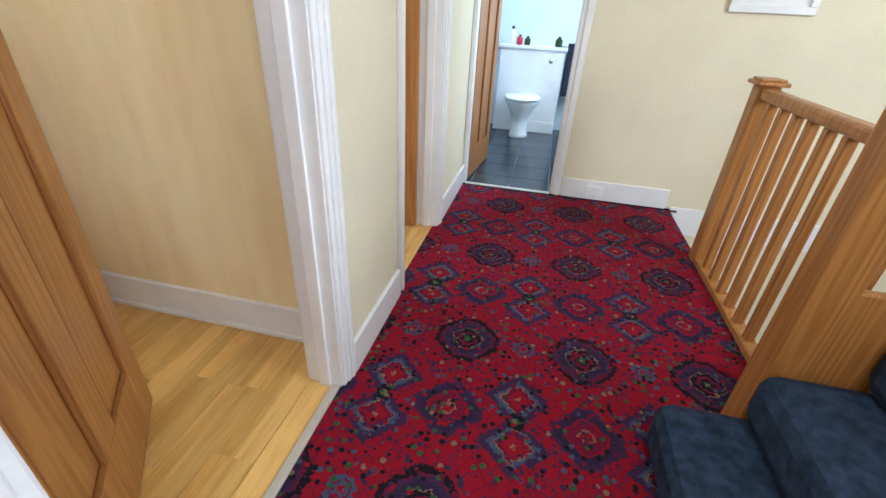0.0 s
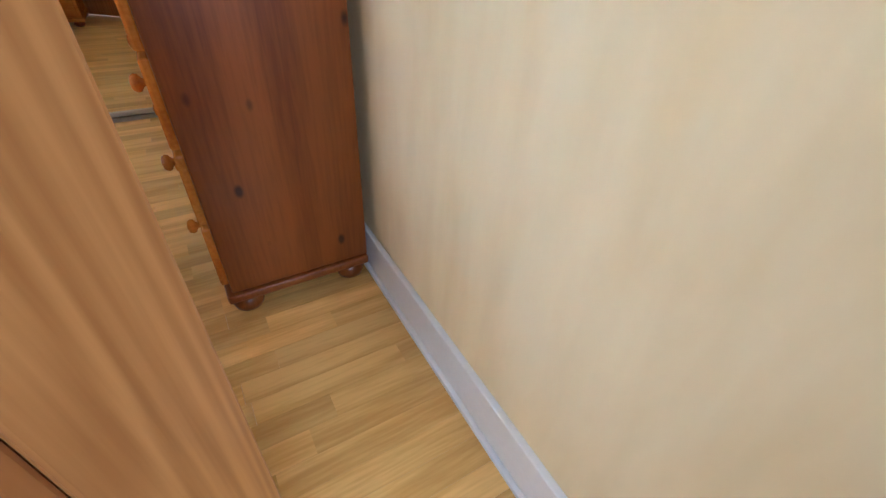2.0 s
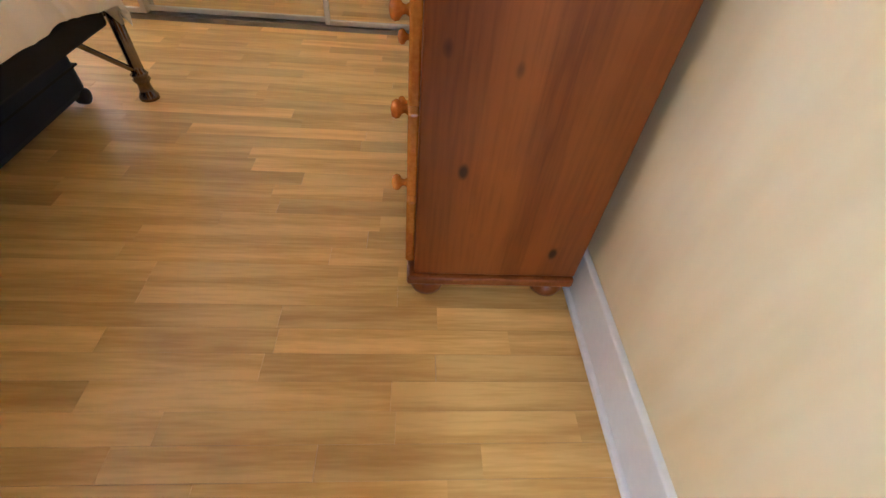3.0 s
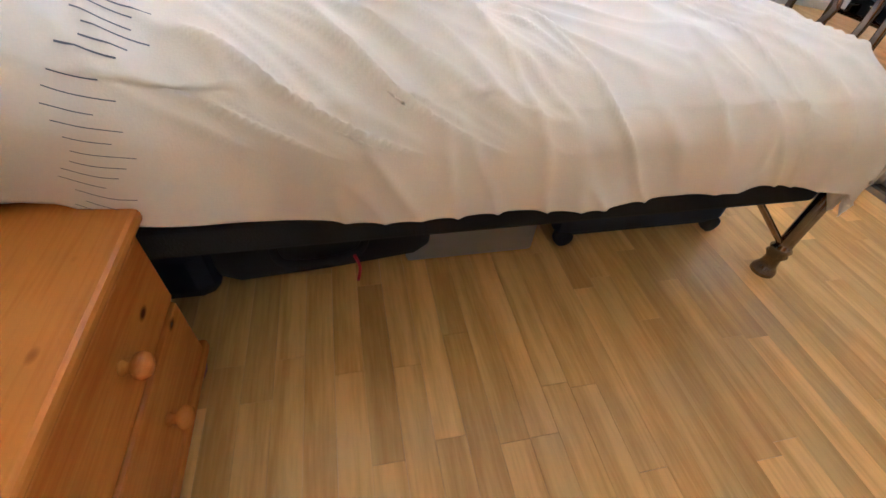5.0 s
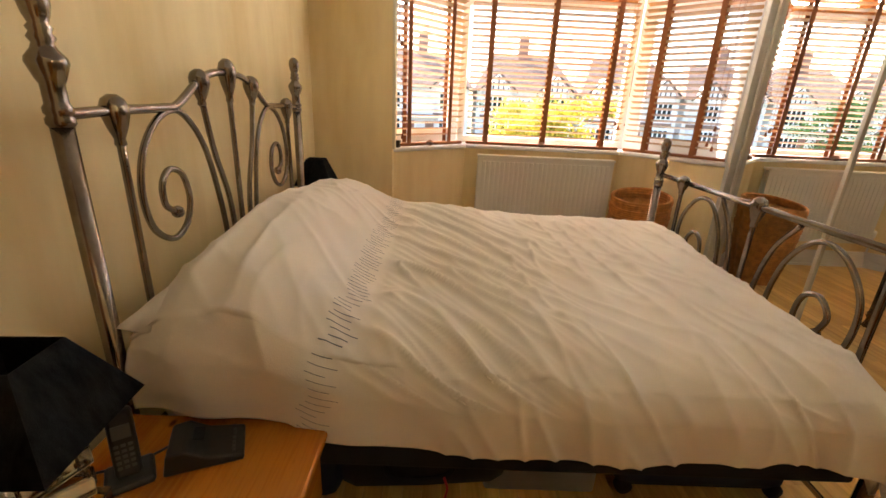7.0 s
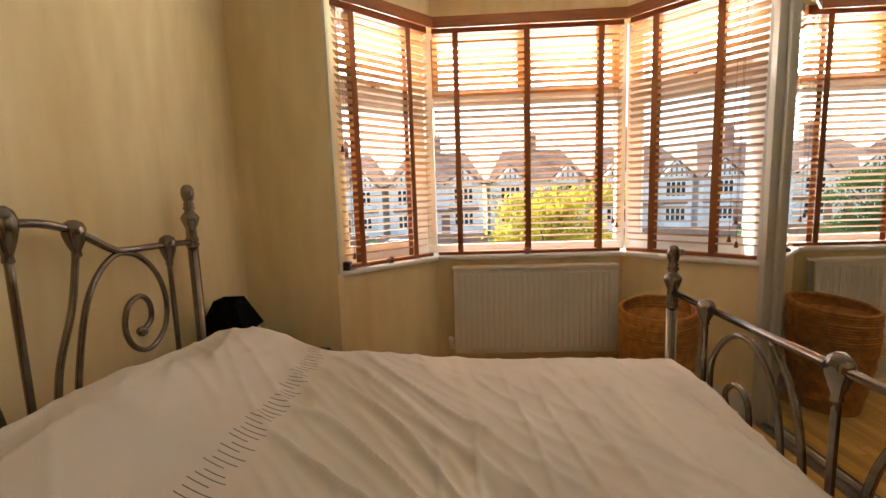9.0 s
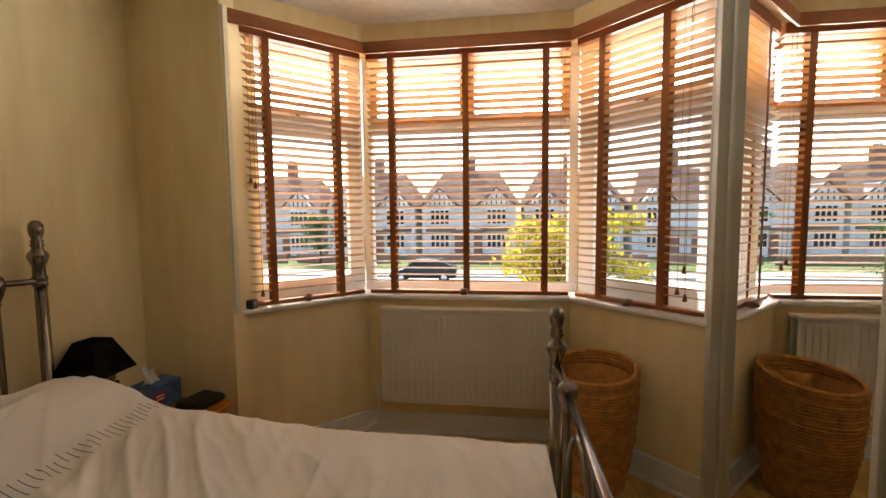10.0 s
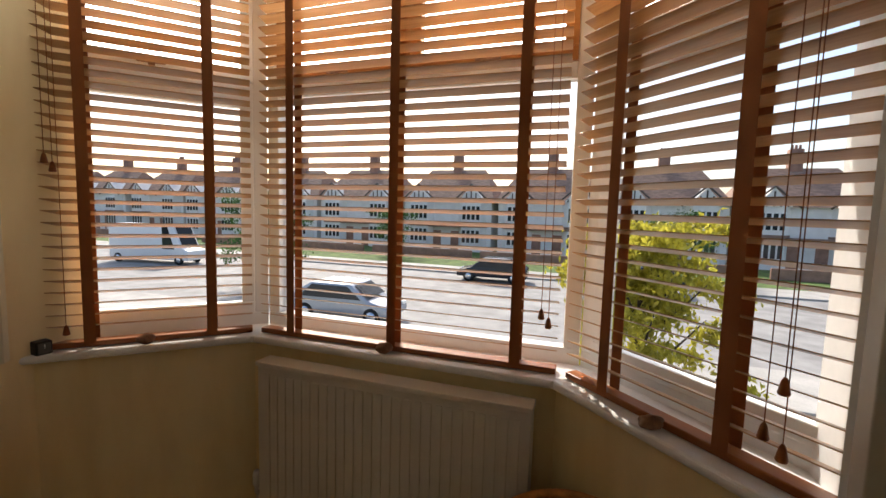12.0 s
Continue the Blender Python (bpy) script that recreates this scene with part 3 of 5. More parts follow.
def door_lining(name, x0, x1, y0, y1, h, label):
    """White lining and moulded architraves round an opening in a wall that runs along y."""
    f = thing(name, label, "door frame", kind="structure")
    bm = bmesh.new()
    box(bm, x0 - 0.002, x1 + 0.002, y0 - 0.03, y0, 0, h, 0.002), box(bm, x0 - 0.002, x1 + 0.002, y1, y1 + 0.03, 0, h, 0.002)
    box(bm, x0 - 0.002, x1 + 0.002, y0 - 0.03, y1 + 0.03, h, h + 0.03, 0.002)
    c = (x0 + x1) / 2
    box(bm, c - 0.02, c + 0.02, y0, y0 + 0.012, 0, h, 0.002), box(bm, c - 0.02, c + 0.02, y1 - 0.012, y1, 0, h, 0.002)
    part("lining", bm, WHITE, f)
    for xa, s in ((x0, -1), (x1, 1)):
        bm = bmesh.new()
        for w0, w1, p in ((0.005, 0.028, 0.012), (0.028, 0.05, 0.019), (0.05, 0.07, 0.024)):
            a, b_ = sorted((xa, xa + s * p))
            box(bm, a, b_, y0 - w1, y0 - w0, 0, h + w1, 0.004)
            box(bm, a, b_, y1 + w0, y1 + w1, 0, h + w1, 0.004)
            box(bm, a, b_, y0 - w0, y1 + w0, h + w0, h + w1, 0.004)
        part("architrave", bm, WHITE, f)
    return f


door_lining("door_frame_1", -0.12, 0, D0, D1, DH, "white painted moulded door frame of the bedroom")
structure("threshold", B(-0.115, -0.085, D0, D1, -0.004, 0.008, 0.003), ALU, "pale metal carpet strip at the bedroom doorway", "threshold")

# ---------------------------------------------------------------- mirrored wardrobe
wardrobe = thing("sliding_wardrobe", "floor to ceiling wardrobe with sliding mirror doors", "wardrobe")
part("carcass", B(MX + 0.09, 3.475, 0.005, 3.50, 0.0, CZ - 0.004), WHITE, wardrobe)
bm = bmesh.new()
box(bm, MX - 0.015, MX + 0.088, 0.035, 3.50, 0, 0.012, 0.002)
for x in (MX - 0.015, MX + 0.028, MX + 0.07):
    box(bm, x, x + 0.004, 0.035, 3.50, 0.012, 0.022)
part("floor_track", bm, STEEL, wardrobe, "grey steel floor track")
part("head_track", B(MX - 0.01, MX + 0.085, 0.02, 3.50, CZ - 0.06, CZ - 0.006, 0.003), ALU, wardrobe)
part("end_post", B(MX - 0.012, MX + 0.088, 3.505, 3.55, 0, CZ - 0.004, 0.003), ALU, wardrobe, "cream end post")
edges = [0.02, 0.883, 1.766, 2.64, 3.50]
for k in range(4):
    y0, y1 = edges[k] - 0.012, edges[k + 1] + 0.012
    if k == 0:
        y0 = 0.02
    if k == 3:
        y1 = 3.50
    off = 0.0 if k % 2 == 0 else 0.036
    fr = bmesh.new()
    x0, x1 = MX + off, MX + off + 0.026
    box(fr, x0 - 0.006, x1, y0, y0 + 0.024, 0.024, CZ - 0.064, 0.004), box(fr, x0 - 0.006, x1, y1 - 0.024, y1, 0.024, CZ - 0.064, 0.004)
    box(fr, x0 - 0.002, x1, y0 + 0.024, y1 - 0.024, 0.024, 0.048, 0.003), box(fr, x0 - 0.002, x1, y0 + 0.024, y1 - 0.024, CZ - 0.088, CZ - 0.064, 0.003)
    dr = part("sliding_door", fr, ALU, wardrobe, "cream framed sliding door")
    part("mirror_panel", B(x0 + 0.006, x0 + 0.012, y0 + 0.02, y1 - 0.02, 0.04, CZ - 0.08), MIRROR, dr, "clear silvered mirror")

# ---------------------------------------------------------------- bed
HY, FY = (1.425, 2.925), (1.44, 2.955)
HX, FX = 0.08, 2.122
bed = thing("bed", "king size bed with scrolled antique nickel metal frame", "bed")


def bed_post(x, y, top):
    bm = bmesh.new()
    lathe(bm, [(0.034, 0.0), (0.034, 0.012), (0.024, 0.03), (0.021, 0.06), (0.030, 0.075), (0.024, 0.085), (0.030, 0.095), (0.022, 0.105), (0.021, 0.13), (0.021, top - 0.27)], 20,
          Matrix.Translation((x, y, 0)))
    lathe(bm, [(0.021, top - 0.27), (0.026, top - 0.262), (0.026, top - 0.252), (0.022, top - 0.246), (0.026, top - 0.24), (0.026, top - 0.23), (0.021, top - 0.222),
               (0.021, top - 0.185), (0.026, top - 0.175), (0.036, top - 0.145), (0.034, top - 0.135), (0.022, top - 0.12), (0.018, top - 0.11), (0.024, top - 0.10), (0.018, top - 0.09),
               (0.022, top - 0.082), (0.016, top - 0.075), (0.022, top - 0.06), (0.026, top - 0.04), (0.024, top - 0.018), (0.014, top - 0.004), (0.002, top)], 20, Matrix.Translation((x, y, 0)))
    return part("post", bm, METAL, bed, "turned metal post with egg finial")


for y in HY:
    bed_post(HX, y, 1.43)
for y in FY:
    bed_post(FX, y, 1.112)


def knuckle(x, y, z, s=1.0):
    bm = bmesh.new()
    lathe(bm, [(0.008, -0.065 * s), (0.014, -0.06 * s), (0.012, -0.05 * s), (0.022, -0.03 * s), (0.030, -0.008 * s), (0.031, 0.008 * s), (0.024, 0.022 * s), (0.010, 0.03 * s)], 16,
          Matrix.Translation((x, y, z)))
    return part("knuckle", bm, METAL, bed, "shell shaped cast metal joint")


def bar(name, pts, r, per=10):
    return part(name, tube(bmesh.new(), spline(pts, per), r, 10), METAL, bed)


yc = 2.175
# bedhead: a rail that climbs to an arch over the middle
for s in (-1, 1):
    bar("head_rail", [(HX, yc + s * 0.75, 1.185), (HX, yc + s * 0.60, 1.192), (HX, yc + s * 0.40, 1.196), (HX, yc + s * 0.33, 1.205), (HX, yc + s * 0.20, 1.275), (HX, yc + s * 0.10, 1.305), (HX, yc, 1.312)], 0.0125)
    knuckle(HX, yc + s * 0.593, 1.19, 1.3)
    knuckle(HX, yc + s * 0.195, 1.275, 1.2)
    bar("spindle", [(HX, yc + s * 0.593, 1.15), (HX, yc + s * 0.593, 0.32)], 0.010)
    bar("spindle", [(HX, yc + s * 0.195, 1.22), (HX, yc + s * 0.155, 1.05), (HX, yc + s * 0.085, 0.86), (HX, yc + s * 0.06, 0.60), (HX, yc + s * 0.06, 0.32)], 0.010)
    # outer leg of the hook, then the curl
    oy = yc + s * 0.37
    hook = [(HX, yc + s * 0.125, 0.34), (HX, yc + s * 0.13, 0.70), (HX, yc + s * 0.16, 0.90), (HX, yc + s * 0.22, 1.08), (HX, yc + s * 0.32, 1.18), (HX, yc + s * 0.42, 1.175),
            (HX, yc + s * 0.51, 1.10), (HX, yc + s * 0.55, 0.99), (HX, yc + s * 0.53, 0.88), (HX, yc + s * 0.45, 0.825), (HX, yc + s * 0.375, 0.85), (HX, yc + s * 0.34, 0.92),
            (HX, yc + s * 0.36, 1.00), (HX, yc + s * 0.42, 1.025), (HX, yc + s * 0.462, 0.99), (HX, yc + s * 0.462, 0.93), (HX, yc + s * 0.42, 0.90)]
    bar("scroll", hook, 0.0095, 8)
    bm = bmesh.new()
    bmesh.ops.create_icosphere(bm, subdivisions=2, radius=0.019, matrix=Matrix.Translation((HX, yc + s * 0.412, 0.897)))
    part("scroll_end", bm, METAL, bed)
knuckle(HX, yc, 1.31, 1.6)
bar("spindle", [(HX, yc, 1.25), (HX, yc, 0.32)], 0.010)
bar("lower_rail", [(HX, HY[0], 0.32), (HX, HY[1], 0.32)], 0.0125, 2)
# footboard
yf = (FY[0] + FY[1]) / 2
bar("foot_rail", [(FX, FY[0], 0.912), (FX, FY[1], 0.912)], 0.0125, 2)
bar("lower_rail", [(FX, FY[0], 0.30), (FX, FY[1], 0.30)], 0.0125, 2)
knuckle(FX, yf - 0.05, 0.912, 1.3)
bar("spindle", [(FX, yf - 0.05, 0.86), (FX, yf - 0.05, 0.30)], 0.010)
for s in (-1, 1):
    c = yf - 0.05
    knuckle(FX, c + s * 0.555, 0.912, 1.0)
    bar("spindle", [(FX, c + s * 0.555, 0.88), (FX, c + s * 0.555, 0.30)], 0.010)
    bar("spindle", [(FX, c + s * 0.22, 0.90), (FX, c + s * 0.13, 0.78), (FX, c + s * 0.085, 0.60), (FX, c + s * 0.075, 0.30)], 0.010)
    hook = [(FX, c + s * 0.15, 0.30), (FX, c + s * 0.16, 0.58), (FX, c + s * 0.20, 0.76), (FX, c + s * 0.30, 0.865), (FX, c + s * 0.41, 0.85), (FX, c + s * 0.50, 0.74),
            (FX, c + s * 0.505, 0.60), (FX, c + s * 0.45, 0.50), (FX, c + s * 0.36, 0.49), (FX, c + s * 0.30, 0.57), (FX, c + s * 0.31, 0.67), (FX, c + s * 0.37, 0.70), (FX, c + s * 0.42, 0.65), (FX, c + s * 0.40, 0.585)]
    bar("scroll", hook, 0.0095, 8)
    bm = bmesh.new()
    bmesh.ops.create_icosphere(bm, subdivisions=2, radius=0.018, matrix=Matrix.Translation((FX, c + s * 0.398, 0.58)))
    part("scroll_end", bm, METAL, bed)
for y in (FY[0] + 0.09, FY[1] - 0.09):
    part("side_rail", B(HX, FX, y - 0.015, y + 0.015, 0.30, 0.345, 0.004), METAL, bed)
bar("brace", [(FX, FY[0], 0.10), (FX - 0.10, FY[0] + 0.03, 0.20), (FX - 0.17, FY[0] + 0.04, 0.265)], 0.009)
part("bed_base", B(0.12, 2.06, 1.425, 2.93, 0.285, 0.36, 0.01), BLACK, bed, "black fabric covered base")
part("mattress", B(0.12, 2.05, 1.46, 2.90, 0.362, 0.57, 0.05), CLOTH, bed)


# ---------------------------------------------------------------- pillows and duvet
def pillow(m):
    bm = bmesh.new()
    nx, ny = 18, 26
    for sgn in (1, -1):
        grid = [[None] * (ny + 1) for _ in range(nx + 1)]
        for i in range(nx + 1):
            for j in range(ny + 1):
                u, v = i / nx * 2 - 1, j / ny * 2 - 1
                e = max(0.0, (1 - u ** 4) * (1 - v ** 4)) ** 0.6
                pin = 1 - 0.06 * (1 - abs(u)) * (abs(v) ** 3) - 0.0
                grid[i][j] = bm.verts.new((0.24 * u * (1 - 0.05 * (1 - v * v)), 0.34 * v * pin, sgn * 0.085 * e + 0.006 * noise.noise((u * 3, v * 4, sgn))))
        for i in range(nx):
            for j in range(ny):
                q = [grid[i][j], grid[i + 1][j], grid[i + 1][j + 1], grid[i][j + 1]]
                f = bm.faces.new(q if sgn > 0 else q[::-1])
                f.smooth = True
    bmesh.ops.remove_doubles(bm, verts=bm.verts, dist=0.0004)
    return solid("pillow", bm, CLOTH, "plump white cotton pillow against the bedhead", "pillow", "pillows on the bed", at=m)


pillow(pose(0.33, 1.76, 0.66, 0, 8, 0))
pillow(pose(0.33, 2.50, 0.66, 0, 8, 0))


def smooth(a, b_, x):
    t = min(1.0, max(0.0, (x - a) / (b_ - a)))
    return t * t * (3 - 2 * t)


def duvet_point(x, s):
    """The duvet's surface: x along the bed, s across it, from the near hem (0) over the top to the far hem (1)."""
    y0, y1 = 1.385, 2.985
    hump = smooth(0.02, 0.24, x) * (1 - smooth(0.33, 0.70, x))
    top = 0.635 + 0.055 * smooth(0.3, 0.75, s) + 0.025 * math.sin(3.0 * x) + 0.205 * hump * (0.75 + 0.25 * math.cos((s - 0.42) * 9))
    top -= 0.03 * smooth(1.7, 2.1, x)
    hem0 = 0.376 + 0.045 * (1 - smooth(0.60, 0.95, x)) + 0.040 * (1 - smooth(0.50, 0.60, x)) + 0.010 * math.sin(4.2 * x + 0.6) - 0.035 * smooth(1.7, 2.05, x)
    hem1 = 0.36 + 0.02 * math.sin(5 * x)
    side = 0.20
    if s < side:
        t = s / side
        y = y0 + 0.014 * math.sin(7 * x + 1) * (1 - t) + 0.10 * max(0.0, t - 0.62) ** 1.6 * 2.2 + 0.006 * math.sin(17 * x) * (1 - t)
        z = hem0 + (top - 0.055 - hem0) * (t ** 0.92)
    elif s > 1 - side:
        t = (1 - s) / side
        y = y1 - 0.10 * max(0.0, t - 0.62) ** 1.6 * 2.2 - 0.02 * math.sin(9 * x) * (1 - t)
        z = hem1 + (top - 0.055 - hem1) * (t ** 0.92)
    else:
        t = (s - side) / (1 - 2 * side)
        ya = y0 + 0.10 * 0.38 ** 1.6 * 2.2
        y = ya + (y1 - y0 - 2 * (ya - y0)) * t
        r = min(t, 1 - t)
        z = top - 0.055 * (1 - min(1.0, r / (0.14 if t < 0.5 else 0.07))) ** 2
    # folds that fan out from the stitched band and slant down the near side
    q = x - 0.665
    fan = smooth(0.0, 0.10, q) * (1 - smooth(0.30, 0.85, q))
    w = noise.noise((x * 1.6 - s * 2.0, s * 7.0 + x * 3.0, 0.3))
    ridge = (1 - abs(noise.noise((x * 1.2 - s * 2.8, s * 17.0 + x * 7.5, 4.0)))) ** 5
    ridge2 = (1 - abs(noise.noise((x * 10.0 + s * 5.0, s * 2.2 - x * 0.8, 9.0)))) ** 7
    ridge3 = (1 - abs(noise.noise((x * 1.8 - s * 4.0, s * 36.0 + x * 16.0, 14.0)))) ** 5
    mid = smooth(0.06, 0.22, s) * (1 - smooth(0.62, 0.85, s))
    z += 0.008 * w + 0.030 * ridge ** 1.4 * fan * mid + 0.009 * ridge3 * fan * mid + 0.017 * ridge2 * smooth(0.9, 1.3, x) * mid + 0.009 * ridge * (1 - fan) * mid
    head = (1 - abs(noise.noise((x * 8.0 + s * 3.0, s * 5.0 - x * 3.0, 21.0)))) ** 6 * (1 - smooth(0.45, 0.60, x)) * smooth(0.02, 0.16, s) * (1 - smooth(0.8, 0.95, s))
    z += 0.011 * head
    if s < side:
        y -= 0.012 * ridge2 * smooth(0.7, 1.0, x) + 0.012 * noise.noise((x * 5, s * 6, 2)) + 0.012 * math.sin(x * 26 + 5 * s) * (1 - smooth(0.1, 0.62, x))
    z += 0.003 * noise.noise((x * 9, s * 14, 7))
    return Vector((x, y, z))


bm = bmesh.new()
NX, NS = 300, 260
xs = [0.115 + (2.075 - 0.115) * i / NX for i in range(NX + 1)]
grid = [[bm.verts.new(duvet_point(x, j / NS)) for j in range(NS + 1)] for x in xs]
# the foot end turns down in front of the footboard, the head end folds under
for k in range(1, 9):
    row = []
    for j in range(NS + 1):
        p = duvet_point(2.075, j / NS)
        a = k / 8
        drop = 0.26 * max(0.0, a - 0.15) * (1.0 if 0.16 < j / NS < 0.84 else 0.25)
        row.append(bm.verts.new((p.x + 0.022 * math.sin(a * 1.6) , p.y, max(0.27, p.z - 0.02 * a - drop))))
    grid.append(row)
for a, c in zip(grid, grid[1:]):
    for j in range(NS):
        f = bm.faces.new((a[j], c[j], c[j + 1], a[j + 1]))
        f.smooth = True
duvet = thing("duvet", "crumpled white cotton duvet with a stitched pintuck band", "duvet")
dv = part("cover", bm, CLOTH, duvet)
md = dv.modifiers.new("thick", "SOLIDIFY")
md.thickness, md.offset = 0.018, -1
bm = bmesh.new()
s_next = 0.012
for k in range(150):
    s = s_next + random.uniform(-0.001, 0.001)
    s_next += 0.0165 if s_next < 0.2 else 0.0085
    if s > 0.985:
        break
    x0 = 0.545 + 0.06 * smooth(0.05, 0.4, s) + random.uniform(-0.012, 0.012) + 0.01 * math.sin(k * 0.13)
    ln = random.choice((0.05, 0.062, 0.072))
    h = 0.0007
    prev = None
    for i in range(7):
        x = x0 + ln * i / 6
        p, q = duvet_point(x, s), duvet_point(x, s + 0.0012)
        nrm = (duvet_point(x + 0.004, s) - p).cross(q - p).normalized()
        if nrm.z < 0 and s > 0.2 or (s <= 0.2 and nrm.y > 0):
            nrm = -nrm
        va, vb = bm.verts.new(p + nrm * 0.0025), bm.verts.new(q + nrm * 0.0025)
        if prev:
            bm.faces.new((prev[0], va, vb, prev[1]))
        prev = (va, vb)
ob = part("stitching", bm, STITCH, duvet, "fine blue grey stitched lines")
tagged(ob, kind="stuff")


# ---------------------------------------------------------------- pine furniture
def knob_bm(m):
    return lathe(bmesh.new(), [(0.010, 0.0), (0.012, 0.004), (0.008, 0.010), (0.010, 0.016), (0.019, 0.022), (0.021, 0.030), (0.016, 0.038), (0.004, 0.041)], 16, m)


def cabinet(name, label, category, m, w, d, h, rows, columns, foot=0.06, top=0.024, group=""):
    """Pine drawer unit: x along the front, front at y = 0 facing -y, depth towards +y."""
    c = thing(name, label, category, m, group)
    zb = foot + 0.03
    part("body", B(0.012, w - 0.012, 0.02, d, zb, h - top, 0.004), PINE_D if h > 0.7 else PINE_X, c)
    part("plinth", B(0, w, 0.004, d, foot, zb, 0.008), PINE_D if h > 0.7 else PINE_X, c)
    part("cabinet_top", B(-0.012, w + 0.012, -0.018, d + 0.002, h - top, h, 0.008), PINE_X, c)
    z = zb + 0.012
    zh = (h - top - 0.012 - z)
    tot = sum(rows)
    for r in rows:
        dz = zh * r / tot
        for k in range(columns):
            x0, x1 = 0.03 + (w - 0.06) * k / columns + 0.004, 0.03 + (w - 0.06) * (k + 1) / columns - 0.004
            dr = part("drawer_front", B(x0, x1, 0.0, 0.022, z + 0.006, z + dz - 0.006, 0.006), PINE_X, c)
            n = 1 if x1 - x0 < 0.5 else 2
            for q in range(n):
                xc = (x0 + x1) / 2 if n == 1 else x0 + (x1 - x0) * (0.24 + 0.52 * q)
                part("knob", knob_bm(Matrix.Translation((xc, 0.001, z + dz / 2)) @ pose(0, 0, 0, 90)), PINE_X, dr, "turned pine knob")
        z += dz
    for x in (0.05, w - 0.05):
        for y in (0.055, d - 0.05):
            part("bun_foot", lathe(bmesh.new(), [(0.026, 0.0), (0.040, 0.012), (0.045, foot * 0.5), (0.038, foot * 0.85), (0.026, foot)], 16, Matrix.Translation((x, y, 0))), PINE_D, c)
    return c


# fronts face +x for the bedside cabinets, +y for the chest
cabinet("bedside_cabinet", "low orange pine bedside cabinet with two drawers", "bedside cabinet", pose(0.595, 0.945, 0, 0, 0, 90), 0.45, 0.50, 0.455, (1, 1), 1, 0.04, group="bedside cabinets")
cabinet("bedside_cabinet", "orange pine bedside cabinet crowded with small things near the window", "bedside cabinet", pose(0.50, 3.02, 0, 0, 0, 90), 0.455, 0.47, 0.465, (1, 1), 1, 0.04, group="bedside cabinets")
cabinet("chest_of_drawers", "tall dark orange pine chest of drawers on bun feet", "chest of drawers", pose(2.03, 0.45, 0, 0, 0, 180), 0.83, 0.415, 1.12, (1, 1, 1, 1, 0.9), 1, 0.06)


# ---------------------------------------------------------------- radiator
radiator = thing("radiator", "white panel radiator under the bay window", "radiator")
rx0, rx1, ry, rz0, rz1 = 1.17, 2.285, 4.03, 0.243, 0.848
bm = bmesh.new()
box(bm, rx0, rx1, ry + 0.006, ry + 0.022, rz0, rz1, 0.004)
part("panel", bm, RAD, radiator)
fin = mesh_of("rib", B(-0.013, 0.013, ry, ry + 0.0058, rz0 + 0.035, rz1 - 0.04, 0.0025), RAD)
for k in range(27):
    f = new("rib", fin)
    f.parent = radiator
    f.location.x = rx0 + 0.03 + (rx1 - rx0 - 0.06) * (k + 0.5) / 27
part("top_cover", B(rx0 - 0.004, rx1 + 0.004, ry - 0.004, ry + 0.085, rz1 - 0.012, rz1 + 0.008, 0.004), RAD, radiator)
part("back_panel", B(rx0, rx1, ry + 0.06, ry + 0.076, rz0, rz1 - 0.013, 0.003), RAD, radiator)
part("bracket", B(rx0 + 0.2, rx0 + 0.24, ry + 0.022, ry + 0.112, rz0 + 0.1, rz1 - 0.1), RAD, radiator)
bm = tube(bmesh.new(), spline([(rx0 + 0.005, ry + 0.03, rz0 + 0.03), (rx0 - 0.028, ry + 0.03, rz0 + 0.03), (rx0 - 0.03, ry + 0.03, 0.14), (rx0 - 0.07, ry + 0.01, 0.085), (rx0 - 0.3, ry - 0.21, 0.06)], 8), 0.007)
part("pipe", bm, WHITE, radiator, "white painted radiator pipe")
part("valve", lathe(bmesh.new(), [(0.012, 0), (0.012, 0.03), (0.018, 0.035), (0.019, 0.08), (0.015, 0.095)], 14, Matrix.Translation((rx0 - 0.03, ry + 0.03, rz0 + 0.02))), WHITE, radiator, "white thermostatic valve")

# ---------------------------------------------------------------- rope basket
basket = thing("laundry_basket", "tall round orange coiled rope basket, empty", "basket", pose(2.415, 3.735, 0))
coils = 37
for k in range(coils):
    z = 0.009 + k * 0.0172
    r = 0.150 + 0.062 * math.sin(min(1.0, k / coils * 1.12) * 1.72)
    bm = bmesh.new()
    wob = random.uniform(-0.003, 0.003)
    pts = []
    for q in range(37):
        a = 2 * math.pi * q / 36
        tilt = 0.03 * math.sin(a + 0.6) * (k / coils) ** 4
        rr = r + wob + 0.002 * math.sin(3 * a + k)
        pts.append((rr * math.cos(a), rr * math.sin(a), z + tilt))
    part("coil", tube(bm, pts, 0.0105 if k < coils - 3 else 0.013, 8), ROPE, basket)
part("lining", lathe(bmesh.new(), [(0.13, 0.004), (0.148, 0.05), (0.190, 0.30), (0.195, 0.58), (0.190, 0.58), (0.185, 0.30), (0.143, 0.055), (0.01, 0.03)], 30), ROPE, basket)


